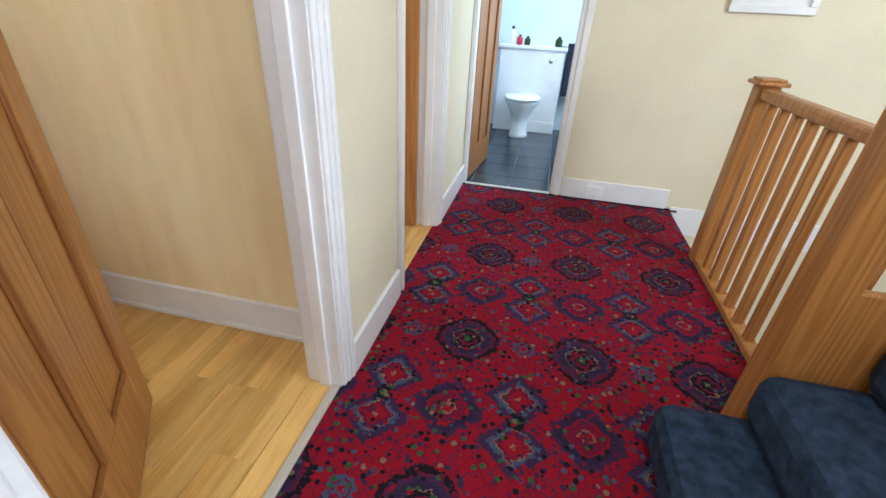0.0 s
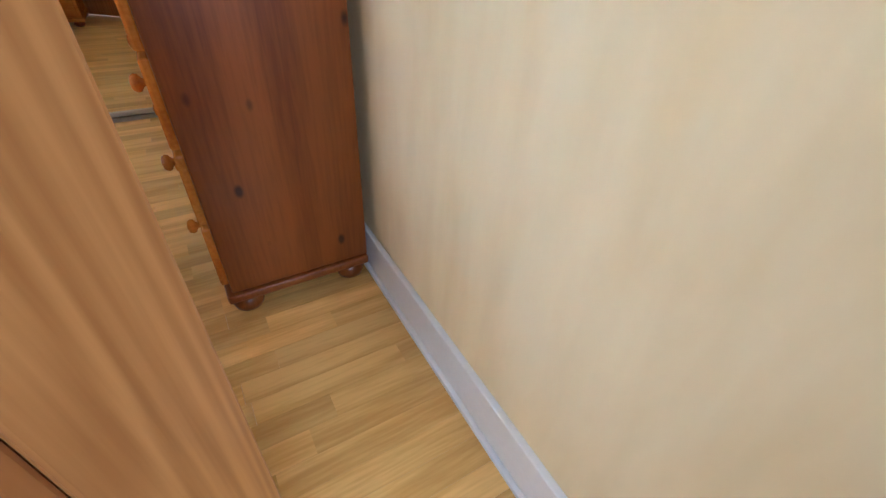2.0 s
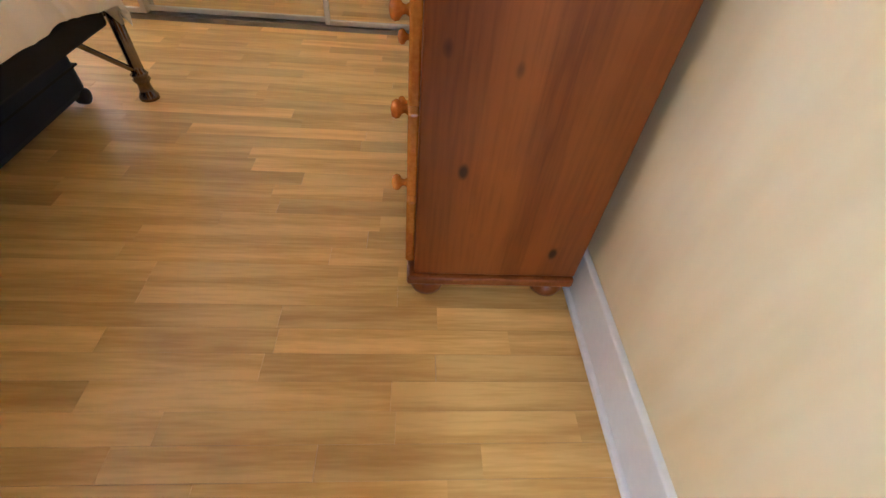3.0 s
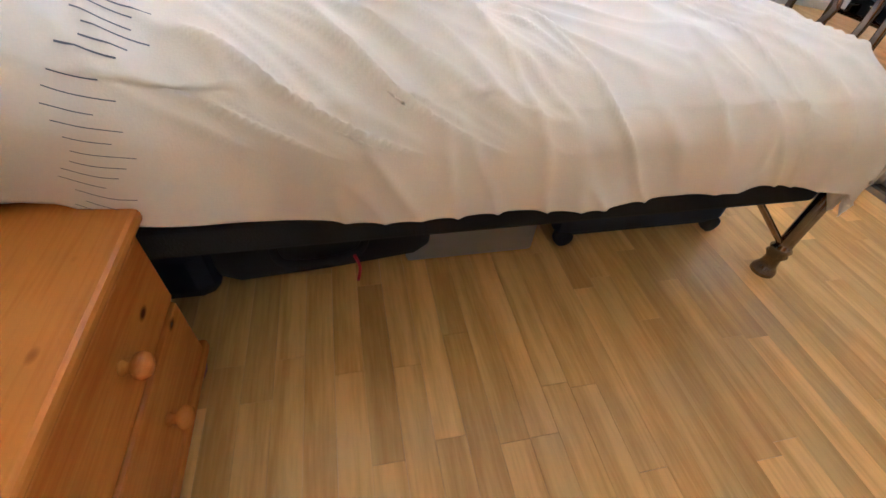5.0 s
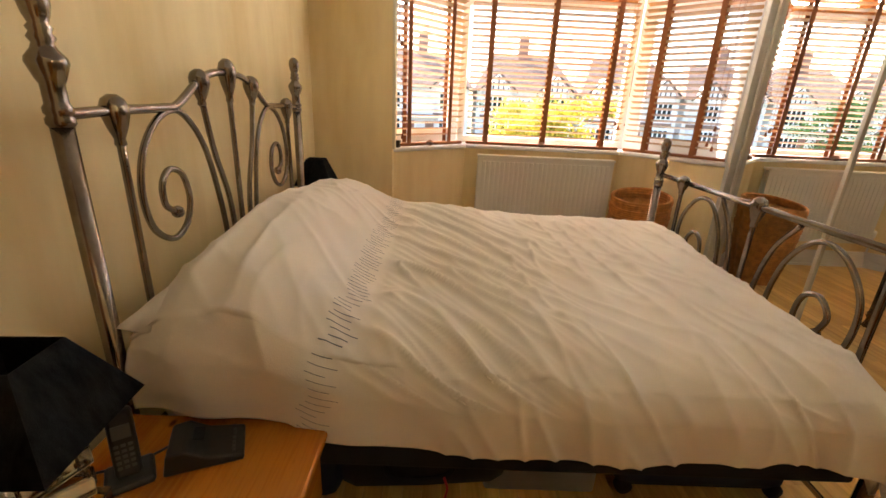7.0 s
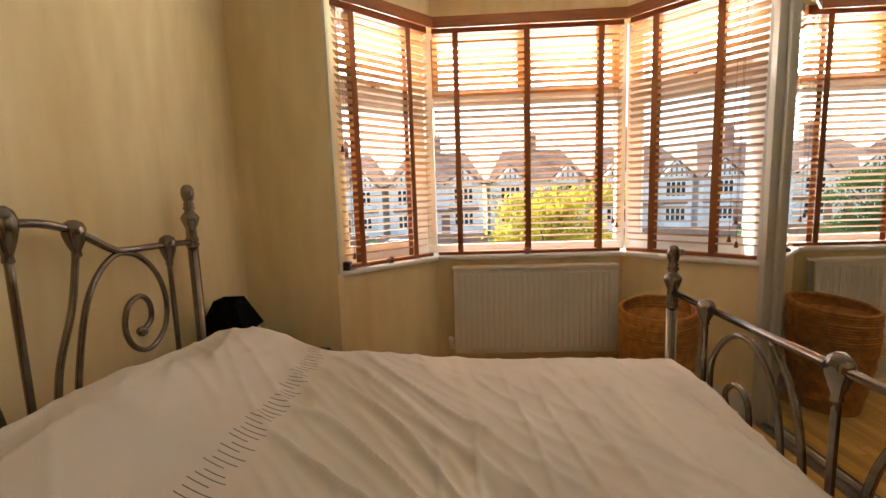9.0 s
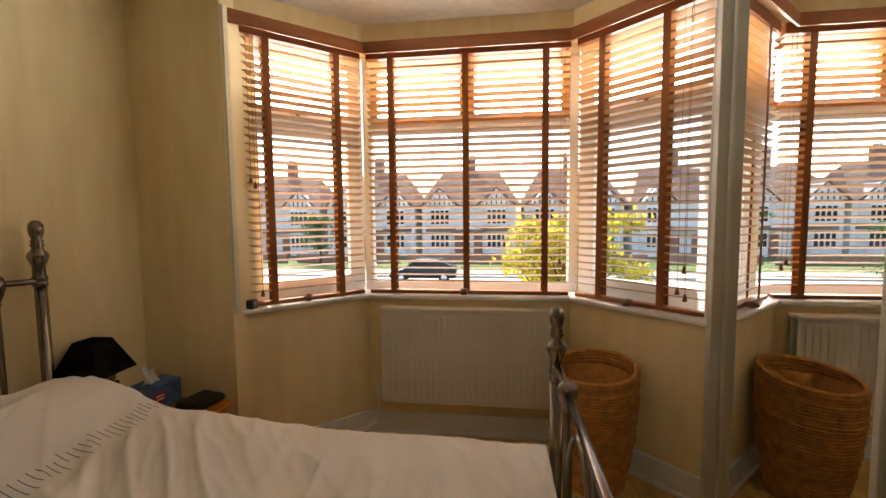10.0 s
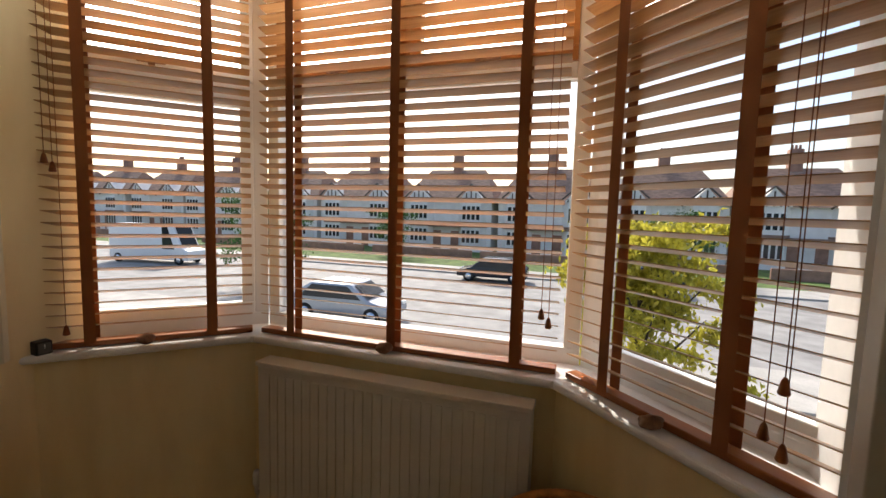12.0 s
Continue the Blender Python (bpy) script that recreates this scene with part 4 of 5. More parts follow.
# ---------------------------------------------------------------- lamps and small things
def table_lamp(m, label, blocks, size):
    lp = thing("table_lamp", label, "lamp", m, "bedside lamps")
    bm = bmesh.new()
    for k in range(blocks):
        s = 0.062 - 0.007 * (k % 2)
        box(bm, -s, s, -s, s, 0.004 + k * 0.045, 0.004 + k * 0.045 + 0.043, 0.005, pose(0, 0, 0, 0, 0, 22 * k))
    part("base", bm, CLEAR, lp, "stacked clear acrylic blocks")
    part("stem", lathe(bmesh.new(), [(0.008, 0.045 * blocks + 0.002), (0.008, 0.045 * blocks + 0.1)], 12), CHROME, lp)
    bm = bmesh.new()
    zb = 0.045 * blocks + 0.012
    outer = [(size, zb), (size * 0.45, zb + 0.148)]
    t = 0.002
    vs = []
    for r, z in (outer[0], outer[1], (outer[1][0] - t, outer[1][1]), (outer[0][0] - t, outer[0][1])):
        vs.append([bm.verts.new((sx * r, sy * r, z)) for sx, sy in ((-1, -1), (1, -1), (1, 1), (-1, 1))])
    for a, c in zip(vs, vs[1:] + vs[:1]):
        for i in range(4):
            bm.faces.new((a[i], a[(i + 1) % 4], c[(i + 1) % 4], c[i]))
    bmesh.ops.recalc_face_normals(bm, faces=bm.faces)
    part("shade", bm, SHADE, lp, "square tapered black silk shade")
    return lp


table_lamp(pose(0.19, 1.085, 0.455, 0, 0, 4), "table lamp with clear block base and black shade", 5, 0.122)
table_lamp(pose(0.125, 3.085, 0.465, 0, 0, 3), "table lamp with black shade beside a tissue box", 6, 0.11)

ph = thing("cordless_phone", "black cordless phone standing in its charging cradle", "phone", pose(0.235, 1.21, 0.455, 0, 0, 35))
bm = bmesh.new()
box(bm, -0.045, 0.045, -0.04, 0.04, 0, 0.02, 0.008)
part("cradle", bm, PLASTIC, ph)
hs = part("handset", B(-0.024, 0.024, -0.013, 0.013, 0.0, 0.15, 0.009, m=pose(0, -0.005, 0.014, -14)), PLASTIC, ph)
part("display", B(-0.017, 0.017, -0.0150, -0.0131, 0.088, 0.118, 0.001, m=pose(0, -0.005, 0.014, -14)), SCREEN, hs)
for r in range(5):
    for c in range(3):
        part("key", B(-0.017 + c * 0.0125, -0.008 + c * 0.0125, -0.0148, -0.0131, 0.022 + r * 0.012, 0.029 + r * 0.012, 0.001, m=pose(0, -0.005, 0.014, -14)), SCREEN, hs)

ans = thing("answering_machine", "black telephone base station with sloping handset rest", "phone base", pose(0.35, 1.29, 0.455, 0, 0, 22))
bm = prism(bmesh.new(), [(-0.075, 0.0), (0.085, 0.0), (0.085, 0.012), (0.01, 0.028), (-0.03, 0.055), (-0.065, 0.05)], -0.055, 0.055, pose(0, 0, 0, 90))
bmesh.ops.bevel(bm, geom=list(bm.edges), offset=0.005, segments=2, affect="EDGES", profile=0.5)
part("housing", bm, PLASTIC, ans)
for k in range(6):
    part("key", B(0.060, 0.068, -0.042 + k * 0.014, -0.034 + k * 0.014, 0.016, 0.0205, 0.001), SCREEN, ans)
part("rest", B(-0.028, -0.005, -0.02, 0.02, 0.050, 0.0535, 0.001, m=pose(0, 0, 0, 0, 12, 0)), BLACK, ans, "dark charging rest")
solid("phone_cable", tube(bmesh.new(), spline([(0.27, 1.30, 0.462), (0.23, 1.255, 0.459), (0.20, 1.235, 0.459), (0.13, 1.20, 0.459), (0.11, 1.14, 0.459)], 8), 0.0028), PLASTIC, "thin black telephone cable on the cabinet", "cable")

tb = thing("tissue_box", "blue tissue box with a white tissue pulled up", "tissue box", pose(0.155, 3.345, 0.465, 0, 0, -12))
part("carton", B(-0.065, 0.065, -0.12, 0.12, 0, 0.13, 0.003), TISSUE, tb)
part("badge", B(0.0655, 0.067, -0.03, 0.03, 0.04, 0.09), REDCARD, tb, "red printed badge")
for k in (0, 1):
    part("lettering", B(0.0672, 0.0680, -0.02, 0.02, 0.052 + k * 0.017, 0.060 + k * 0.017), PAPER, tb, "white bars of print")
bm = bmesh.new()
g = [[bm.verts.new((0.02 * math.sin(3 * u + v * 4), (u - 0.5) * (0.10 - 0.05 * v), 0.125 + 0.085 * v + 0.012 * math.sin(7 * u))) for u in [i / 8 for i in range(9)]] for v in [j / 6 for j in range(7)]]
for a, c in zip(g, g[1:]):
    for i in range(8):
        f = bm.faces.new((a[i], a[i + 1], c[i + 1], c[i]))
        f.smooth = True
tis = part("tissue", bm, PAPER, tb, "crumpled white tissue")
md = tis.modifiers.new("thick", "SOLIDIFY")
md.thickness = 0.002
cs = thing("case", "flat black zipped case on the bedside cabinet", "case", pose(0.385, 3.405, 0.465, 0, 0, -12))
part("shell", B(-0.075, 0.075, -0.09, 0.09, 0, 0.045, 0.015), PLASTIC, cs)
part("zip", B(-0.0765, 0.0765, -0.0915, 0.0915, 0.020, 0.024, 0.001), BLACK, cs)
mo = thing("mobile_phone", "black mobile phone lying on the cabinet", "phone", pose(0.365, 3.245, 0.465, 0, 0, 60))
part("body", B(-0.03, 0.03, -0.06, 0.06, 0, 0.02, 0.008), PLASTIC, mo)
part("screen", B(-0.025, 0.025, -0.03, 0.05, 0.0202, 0.0212), DARKGLASS, mo)

# under the bed
hd = thing("holdall", "black fabric holdall under the bed", "bag", pose(0.85, 1.68, 0, 0, 0, 5))
bm = lathe(bmesh.new(), [(0.03, -0.27), (0.10, -0.262), (0.118, -0.22), (0.122, 0), (0.118, 0.22), (0.10, 0.262), (0.03, 0.27)], 20, Matrix.Translation((0, 0, 0.125)) @ pose(0, 0, 0, 0, 90, 0))
part("bag_body", bm, BLACK, hd)
part("handle", tube(bmesh.new(), spline([(-0.13, -0.10, 0.19), (-0.10, -0.155, 0.15), (0.06, -0.155, 0.15), (0.10, -0.10, 0.19)], 6), 0.011), BLACK, hd)
part("ribbon", tube(bmesh.new(), spline([(0.055, -0.165, 0.155), (0.065, -0.175, 0.12), (0.058, -0.172, 0.07)], 5), 0.004), REDCARD, hd, "red ribbon tied to the handle")
sb = thing("storage_box", "low clear plastic storage box under the bed", "box", pose(1.25, 1.75, 0))
part("tub", B(-0.19, 0.19, -0.13, 0.13, 0, 0.15, 0.012), FROST, sb)
part("lid", B(-0.20, 0.20, -0.14, 0.14, 0.151, 0.17, 0.006), FROST, sb)
su = thing("suitcase", "navy soft suitcase lying under the bed", "suitcase", pose(1.80, 1.82, 0))
part("shell", B(-0.29, 0.29, -0.20, 0.20, 0.03, 0.235, 0.03), NAVY, su)
part("seam", B(-0.2925, 0.2925, -0.2025, 0.2025, 0.13, 0.138, 0.002), BLACK, su)
for x in (0.26, -0.26):
    part("wheel", lathe(bmesh.new(), [(0.01, -0.014), (0.028, -0.014), (0.03, 0), (0.028, 0.014), (0.01, 0.014)], 16, Matrix.Translation((x, -0.185, 0.03)) @ pose(0, 0, 0, 90)), RUBBER, su)
bb = thing("storage_bag", "dark blue fabric bag beside the cabinet under the bed", "bag", pose(0.45, 1.75, 0))
part("bag_body", B(-0.14, 0.14, -0.20, 0.20, 0, 0.2, 0.05), NAVY, bb)

# on the sill
for i, u, kind in ((0, 0.118, "clock"), (0, 0.52, "shell"), (1, 0.49, "pebble"), (2, 0.45, "pebble")):
    m, L, k0, k1 = bay_frame(i)
    if kind == "clock":
        ck = thing("alarm_clock", "small black cube alarm clock on the window sill", "clock", m @ pose(u * L, 0.03, SILL, 0, 0, 40))
        part("body", B(-0.025, 0.025, -0.025, 0.025, 0, 0.05, 0.004), PLASTIC, ck)
        part("dial", B(-0.019, 0.019, -0.0268, -0.0252, 0.006, 0.044), SCREEN, ck)
        part("clock_hand", B(-0.001, 0.001, -0.028, -0.027, 0.025, 0.04), PAPER, ck)
    else:
        bm = bmesh.new()
        bmesh.ops.create_icosphere(bm, subdivisions=3, radius=1.0)
        for v in bm.verts:
            f = 1 + 0.25 * noise.noise(v.co * 1.7 + Vector((i * 5, 0, 0)))
            v.co = Vector((v.co.x * 0.034 * f, v.co.y * 0.022 * f, 0.021 + v.co.z * 0.021 * (f if kind == "pebble" else (1.1 - 0.3 * abs(v.co.x)))))
        for f in bm.faces:
            f.smooth = True
        z = min(v.co.z for v in bm.verts)
        solid(kind, bm, STONE, "small tan %s lying on the window sill" % kind, kind, at=m @ pose(u * L, 0.03, SILL - z, 0, 0, 10 + 30 * i))


# ---------------------------------------------------------------- landing
EY = -1.944         # landing end wall
structure("landing_floor", B(-1.63, -0.10, EY, 2.4, -0.12, 0.0), CARPET, "red patterned landing carpet with dark medallions", "carpet")
bm = bmesh.new()
box(bm, -0.12, 0, -1.60 + 0.0, -1.16, 0, CZ), box(bm, -0.12, 0, -2.0, -1.60, 0, CZ), box(bm, -0.12, 0, -1.16, -0.46, 2.05, CZ)
box(bm, -0.12, 0, -0.46, -0.401, 0, CZ)
structure("wall_landing_east", bm, MAGNOLIA, "cream painted landing wall", "wall")
structure("wall_landing_north", B(-4.1, -0.12, 2.4, 2.5, -2.6, CZ), MAGNOLIA, "plain landing wall", "wall")
bm = B(-0.126, -0.1205, -0.40, D0 - 0.08, 0, CZ)
structure("wall_landing_face", bm, MAGNOLIA, "cream painted landing wall beside the doorway", "wall")
bm = bmesh.new()
box(bm, -4.0, -0.82, EY - 0.10, EY, 0 - 2.6, CZ), box(bm, -0.82, -0.12, EY - 0.10, EY, 2.05, CZ)
structure("wall_landing_south", bm, MAGNOLIA, "cream painted wall at the landing end", "wall")
structure("landing_ceiling", B(-4.1, -0.12, -4.1, 2.5, CZ, CZ + 0.1), CEIL, "white landing ceiling", "ceiling")
structure("wall_stair_west", B(-4.1, -4.0, -2.0, 2.5, -2.6, CZ), MAGNOLIA, "plain stairwell wall", "wall")
structure("stairwell_floor", B(-4.0, -1.63, EY, 2.5, -2.7, -2.6), CARPET, "patterned carpet at the stair foot", "carpet")
structure("stairwell_side", B(-1.63, -1.615, EY, 2.4, -2.6, -0.121), WHITE, "white painted stairwell side", "trim")
structure("baseboard_landing_south", B(-1.60, -0.87, EY, EY + 0.018, 0, 0.14, 0.004), WHITE, "white painted skirting board", "skirting")
structure("baseboard_stair", B(-4.0, -1.632, EY, EY + 0.018, -0.18, 0.02, 0.004), WHITE, "white painted stair skirting", "skirting")
structure("baseboard_landing_east", B(-0.144, -0.126, -0.39, D0 - 0.075, 0, 0.14, 0.004), WHITE, "white painted skirting board", "skirting")
structure("baseboard_landing_far", B(-0.138, -0.12, EY, -1.24, 0, 0.14, 0.004), WHITE, "white painted skirting board", "skirting")
door_lining("door_frame_2", -0.12, 0, -1.13, -0.49, 2.02, "white painted frame of the neighbouring doorway")
so = thing("wall_socket", "white plastic wall socket on the skirting", "socket", pose(-1.10, EY + 0.018, 0.07))
part("plate", B(-0.06, 0.06, 0.0, 0.008, -0.035, 0.035, 0.003), UPVC, so)
for x in (-0.03, 0.03):
    part("switch", B(x - 0.008, x + 0.008, 0.008, 0.011, 0.012, 0.028, 0.001), UPVC, so)

# neighbouring room
structure("floor_2", B(-0.10, 1.6, -1.9, -0.11, -0.12, -0.001), OAK, "oak laminate floor of the neighbouring room", "floor")
structure("wall_room_2", B(1.6, 1.7, -1.9, -0.1, 0, CZ), MAGNOLIA, "plain wall of the neighbouring room", "wall")
structure("wall_room_2_south", B(0, 1.7, -2.0, -1.9, 0, CZ), MAGNOLIA, "plain wall of the neighbouring room", "wall")
structure("ceiling_2", B(0, 1.7, -2.0, -0.1, CZ, CZ + 0.1), CEIL, "white ceiling", "ceiling")
door_leaf("door_2", 0.62, 2.0, pose(0.0, -1.128, 0.006, 0, 0, 4), "open lacquered pine door of the neighbouring room")

# bathroom
structure("bathroom_floor", B(-1.6, 0.3, -4.0, EY, -0.12, -0.010), GROUT, "grey grouted bathroom floor", "floor")
structure("wall_bathroom_south", B(-1.6, 0.3, -4.1, -4.0, 0, CZ), BATHW, "pale blue tiled bathroom wall", "wall")
structure("wall_bathroom_east", B(0.3, 0.4, -4.1, -2.0, 0, CZ), BATHW, "pale blue tiled bathroom wall", "wall")
structure("wall_bathroom_west", B(-1.7, -1.6, -4.1, EY - 0.1, 0, CZ), BATHW, "pale blue tiled bathroom wall", "wall")
f = thing("door_frame_3", "white painted frame of the bathroom doorway", "door frame", kind="structure")
bm = bmesh.new()
box(bm, -0.82, -0.79, EY - 0.102, EY + 0.002, 0, 2.02, 0.003), box(bm, -0.15, -0.122, EY - 0.102, EY + 0.002, 0, 2.02, 0.003), box(bm, -0.82, -0.122, EY - 0.102, EY + 0.002, 2.02, 2.05, 0.003)
part("lining", bm, WHITE, f)
bm = bmesh.new()
for w0, w1, p in ((0.005, 0.03, 0.013), (0.03, 0.07, 0.022)):
    box(bm, -0.79 - w1, -0.79 - w0, EY + 0.002, EY + p, 0, 2.02 + w1, 0.004)
    box(bm, -0.79 - w0, -0.14, EY + 0.002, EY + p, 2.02 + w0, 2.02 + w1, 0.004)
part("architrave", bm, WHITE, f)
structure("threshold_bathroom", B(-0.79, -0.15, EY - 0.02, EY + 0.02, -0.004, 0.006, 0.002), ALU, "pale metal carpet strip at the bathroom", "threshold")
door_leaf("door_3", 0.62, 2.0, pose(-0.155, EY - 0.085, 0.006, 0, 0, -96), "open lacquered pine door of the bathroom")
cu = thing("cistern_unit", "white boxed cistern unit behind the toilet", "bathroom unit", pose(-0.45, -4.0, 0))
part("carcass", B(-0.33, 0.33, 0.002, 0.22, 0, 0.84, 0.004), WHITE, cu)
part("worktop", B(-0.35, 0.35, 0.002, 0.24, 0.84, 0.87, 0.006), WHITE, cu)
part("flush_button", lathe(bmesh.new(), [(0.025, 0), (0.025, 0.006), (0.02, 0.009)], 16, Matrix.Translation((-0.2, 0.22, 0.74)) @ pose(0, 0, 0, -90)), CHROME, cu)
part("plinth", B(-0.335, 0.335, 0.21, 0.226, 0, 0.12, 0.003), WHITE, cu)
to = thing("toilet", "white porcelain toilet with closed lid", "toilet", pose(-0.42, -3.56, 0))
bm = bmesh.new()
prof = [(0.10, 0), (0.098, 0.03), (0.085, 0.08), (0.09, 0.2), (0.14, 0.3), (0.175, 0.36), (0.178, 0.385)]
lathe(bm, prof, 28)
for v in bm.verts:
    v.co.y *= 1.22
    if v.co.y < 0 and v.co.z < 0.25:
        v.co.y *= 1.35
part("bowl", bm, PORCELAIN, to)
bm = lathe(bmesh.new(), [(0.165, 0.387), (0.185, 0.39), (0.19, 0.40), (0.185, 0.412), (0.17, 0.418), (0.02, 0.42)], 28)
for v in bm.verts:
    v.co.y *= 1.25
part("seat_lid", bm, PORCELAIN, to)
tw = thing("towel", "dark navy towel hanging on the rail", "towel", pose(-0.93, -3.90, 0))
bm = bmesh.new()
for y in (0.0, 0.05):
    box(bm, -0.13, 0.13, y, y + 0.018, 0.40 if y else 0.44, 0.90, 0.008)
box(bm, -0.13, 0.13, 0.0, 0.068, 0.885, 0.91, 0.008)
part("cloth", bm, NAVY, tw)
part("rail", tube(bmesh.new(), [(-0.2, 0.034, 0.875), (0.2, 0.034, 0.875)], 0.008), CHROME, tw)
part("rail_bracket", B(-0.2, -0.185, -0.098, 0.034, 0.868, 0.882), CHROME, tw)
part("rail_bracket", B(0.185, 0.2, -0.098, 0.034, 0.868, 0.882), CHROME, tw)
for x, y, r, h, mt, lb in ((-0.22, -3.86, 0.03, 0.16, PAPER, "white pump bottle on the cistern unit"), (-0.30, -3.84, 0.03, 0.09, REDCARD, "orange bottle on the cistern unit"),
                           (-0.70, -3.86, 0.035, 0.09, LEAFD, "green jar on the cistern unit"), (-0.38, -3.86, 0.03, 0.08, LEAFD, "green pot on the cistern unit")):
    b_ = thing("bottle", lb, "bottle", pose(x, y, 0.87))
    part("body", lathe(bmesh.new(), [(r * 0.9, 0), (r, 0.006), (r, h * 0.75), (r * 0.5, h * 0.85), (r * 0.45, h * 0.9)], 16), mt, b_)
    part("cap", lathe(bmesh.new(), [(r * 0.5, h * 0.9), (r * 0.5, h * 1.05), (r * 0.3, h * 1.08)], 12), PLASTIC, b_)

# balustrade and stairs up
bal = thing("balustrade", "pine balustrade with square newels and plain balusters", "balustrade")


def newel(x, y, z0, top, w):
    bm = bmesh.new()
    box(bm, x - w, x + w, y - w, y + w, z0, top - 0.03, 0.008)
    box(bm, x - w - 0.022, x + w + 0.022, y - w - 0.022, y + w + 0.022, top - 0.03, top - 0.012, 0.006)
    box(bm, x - w - 0.008, x + w + 0.008, y - w - 0.008, y + w + 0.008, top - 0.012, top, 0.005)
    part("newel_post", bm, PINE, bal)


newel(-1.64, -1.205, -0.3, 0.965, 0.045)
newel(-1.42, 0.065, 0.0, 1.5, 0.05)
part("hand_rail", B(-1.675, -1.605, -1.165, 0.30, 0.875, 0.925, 0.014), PINE, bal)
part("base_rail", B(-1.665, -1.60, -1.155, 0.30, 0.0, 0.03, 0.004), PINE, bal)
for k in range(12):
    y = -1.155 + 0.118 * (k + 0.75)
    part("baluster", B(-1.651, -1.615, y - 0.018, y + 0.018, 0.03, 0.875, 0.004), PINE, bal)
st = thing("upper_stairs", "stairs up covered in dark blue carpet", "stairs", kind="structure")
for k in range(5):
    bm = B(-2.6, -1.125 - 0.22 * k, 0.11, 1.2, 0.0 if k == 0 else 0.18 * k, 0.18 * (k + 1), 0.05)
    part("step", bm, BLUE, st)
part("string_board", B(-2.6, -1.43, 0.07, 0.105, 0.001, 0.62, 0.004), PINE, st, "pine string board")
pf = thing("picture_frame", "white framed picture on the landing wall", "picture", pose(-1.81, EY, 1.61))
bm = bmesh.new()
for a in ((-0.22, 0.22, 0.002, 0.025, -0.38, -0.34), (-0.22, 0.22, 0.002, 0.025, 0.34, 0.38), (-0.22, -0.18, 0.002, 0.025, -0.34, 0.34), (0.18, 0.22, 0.002, 0.025, -0.34, 0.34)):
    box(bm, *a, 0.004)
part("frame", bm, WHITE, pf)
part("mount", B(-0.18, 0.18, 0.002, 0.010, -0.34, 0.34), PAPER, pf)
part("print", B(-0.12, 0.12, 0.0105, 0.012, -0.28, 0.28), TISSUE, pf, "muted blue print")

# unseen fill lamps added to brighten landing, bathroom and next room; no openings built
area_lamp("landing_side_fill", look((-3.9, 0.6, 1.7), (-0.5, 0.0, 0.6)), 1.4, 1.3, 16, (0.92, 0.96, 1.0))
area_lamp("landing_overhead_fill", look((-0.8, 1.6, 2.6), (-0.7, 0.3, 0.0)), 0.9, 0.9, 5.5, (0.92, 0.96, 1.0))
area_lamp("bathroom_fill", look((-1.55, -3.0, 1.6), (0.0, -3.3, 0.8)), 0.9, 0.9, 7.5, (0.75, 0.88, 1.0))
area_lamp("next_room_fill", look((1.55, -0.9, 1.5), (0.0, -0.8, 0.9)), 0.9, 1.0, 4)

# ---------------------------------------------------------------- outside
GZ = -2.75
structure("ground", B(-400, 400, 4.6, 800, GZ - 0.3, GZ), GRASS, "grass and open ground", "ground")
structure("road", B(-200, 200, 16.5, 30.0, GZ, GZ + 0.02), ASPHALT, "pale sunlit asphalt road", "road")
for y0, y1 in ((13.6, 16.5), (30.0, 33.0)):
    structure("pavement", B(-200, 200, y0, y1, GZ, GZ + 0.13, 0.02), PAVE, "concrete slab pavement with kerb", "pavement")
structure("forecourt", B(-12, 14, 4.62, 13.6, GZ, GZ + 0.03), PAVE, "paved front garden", "pavement")


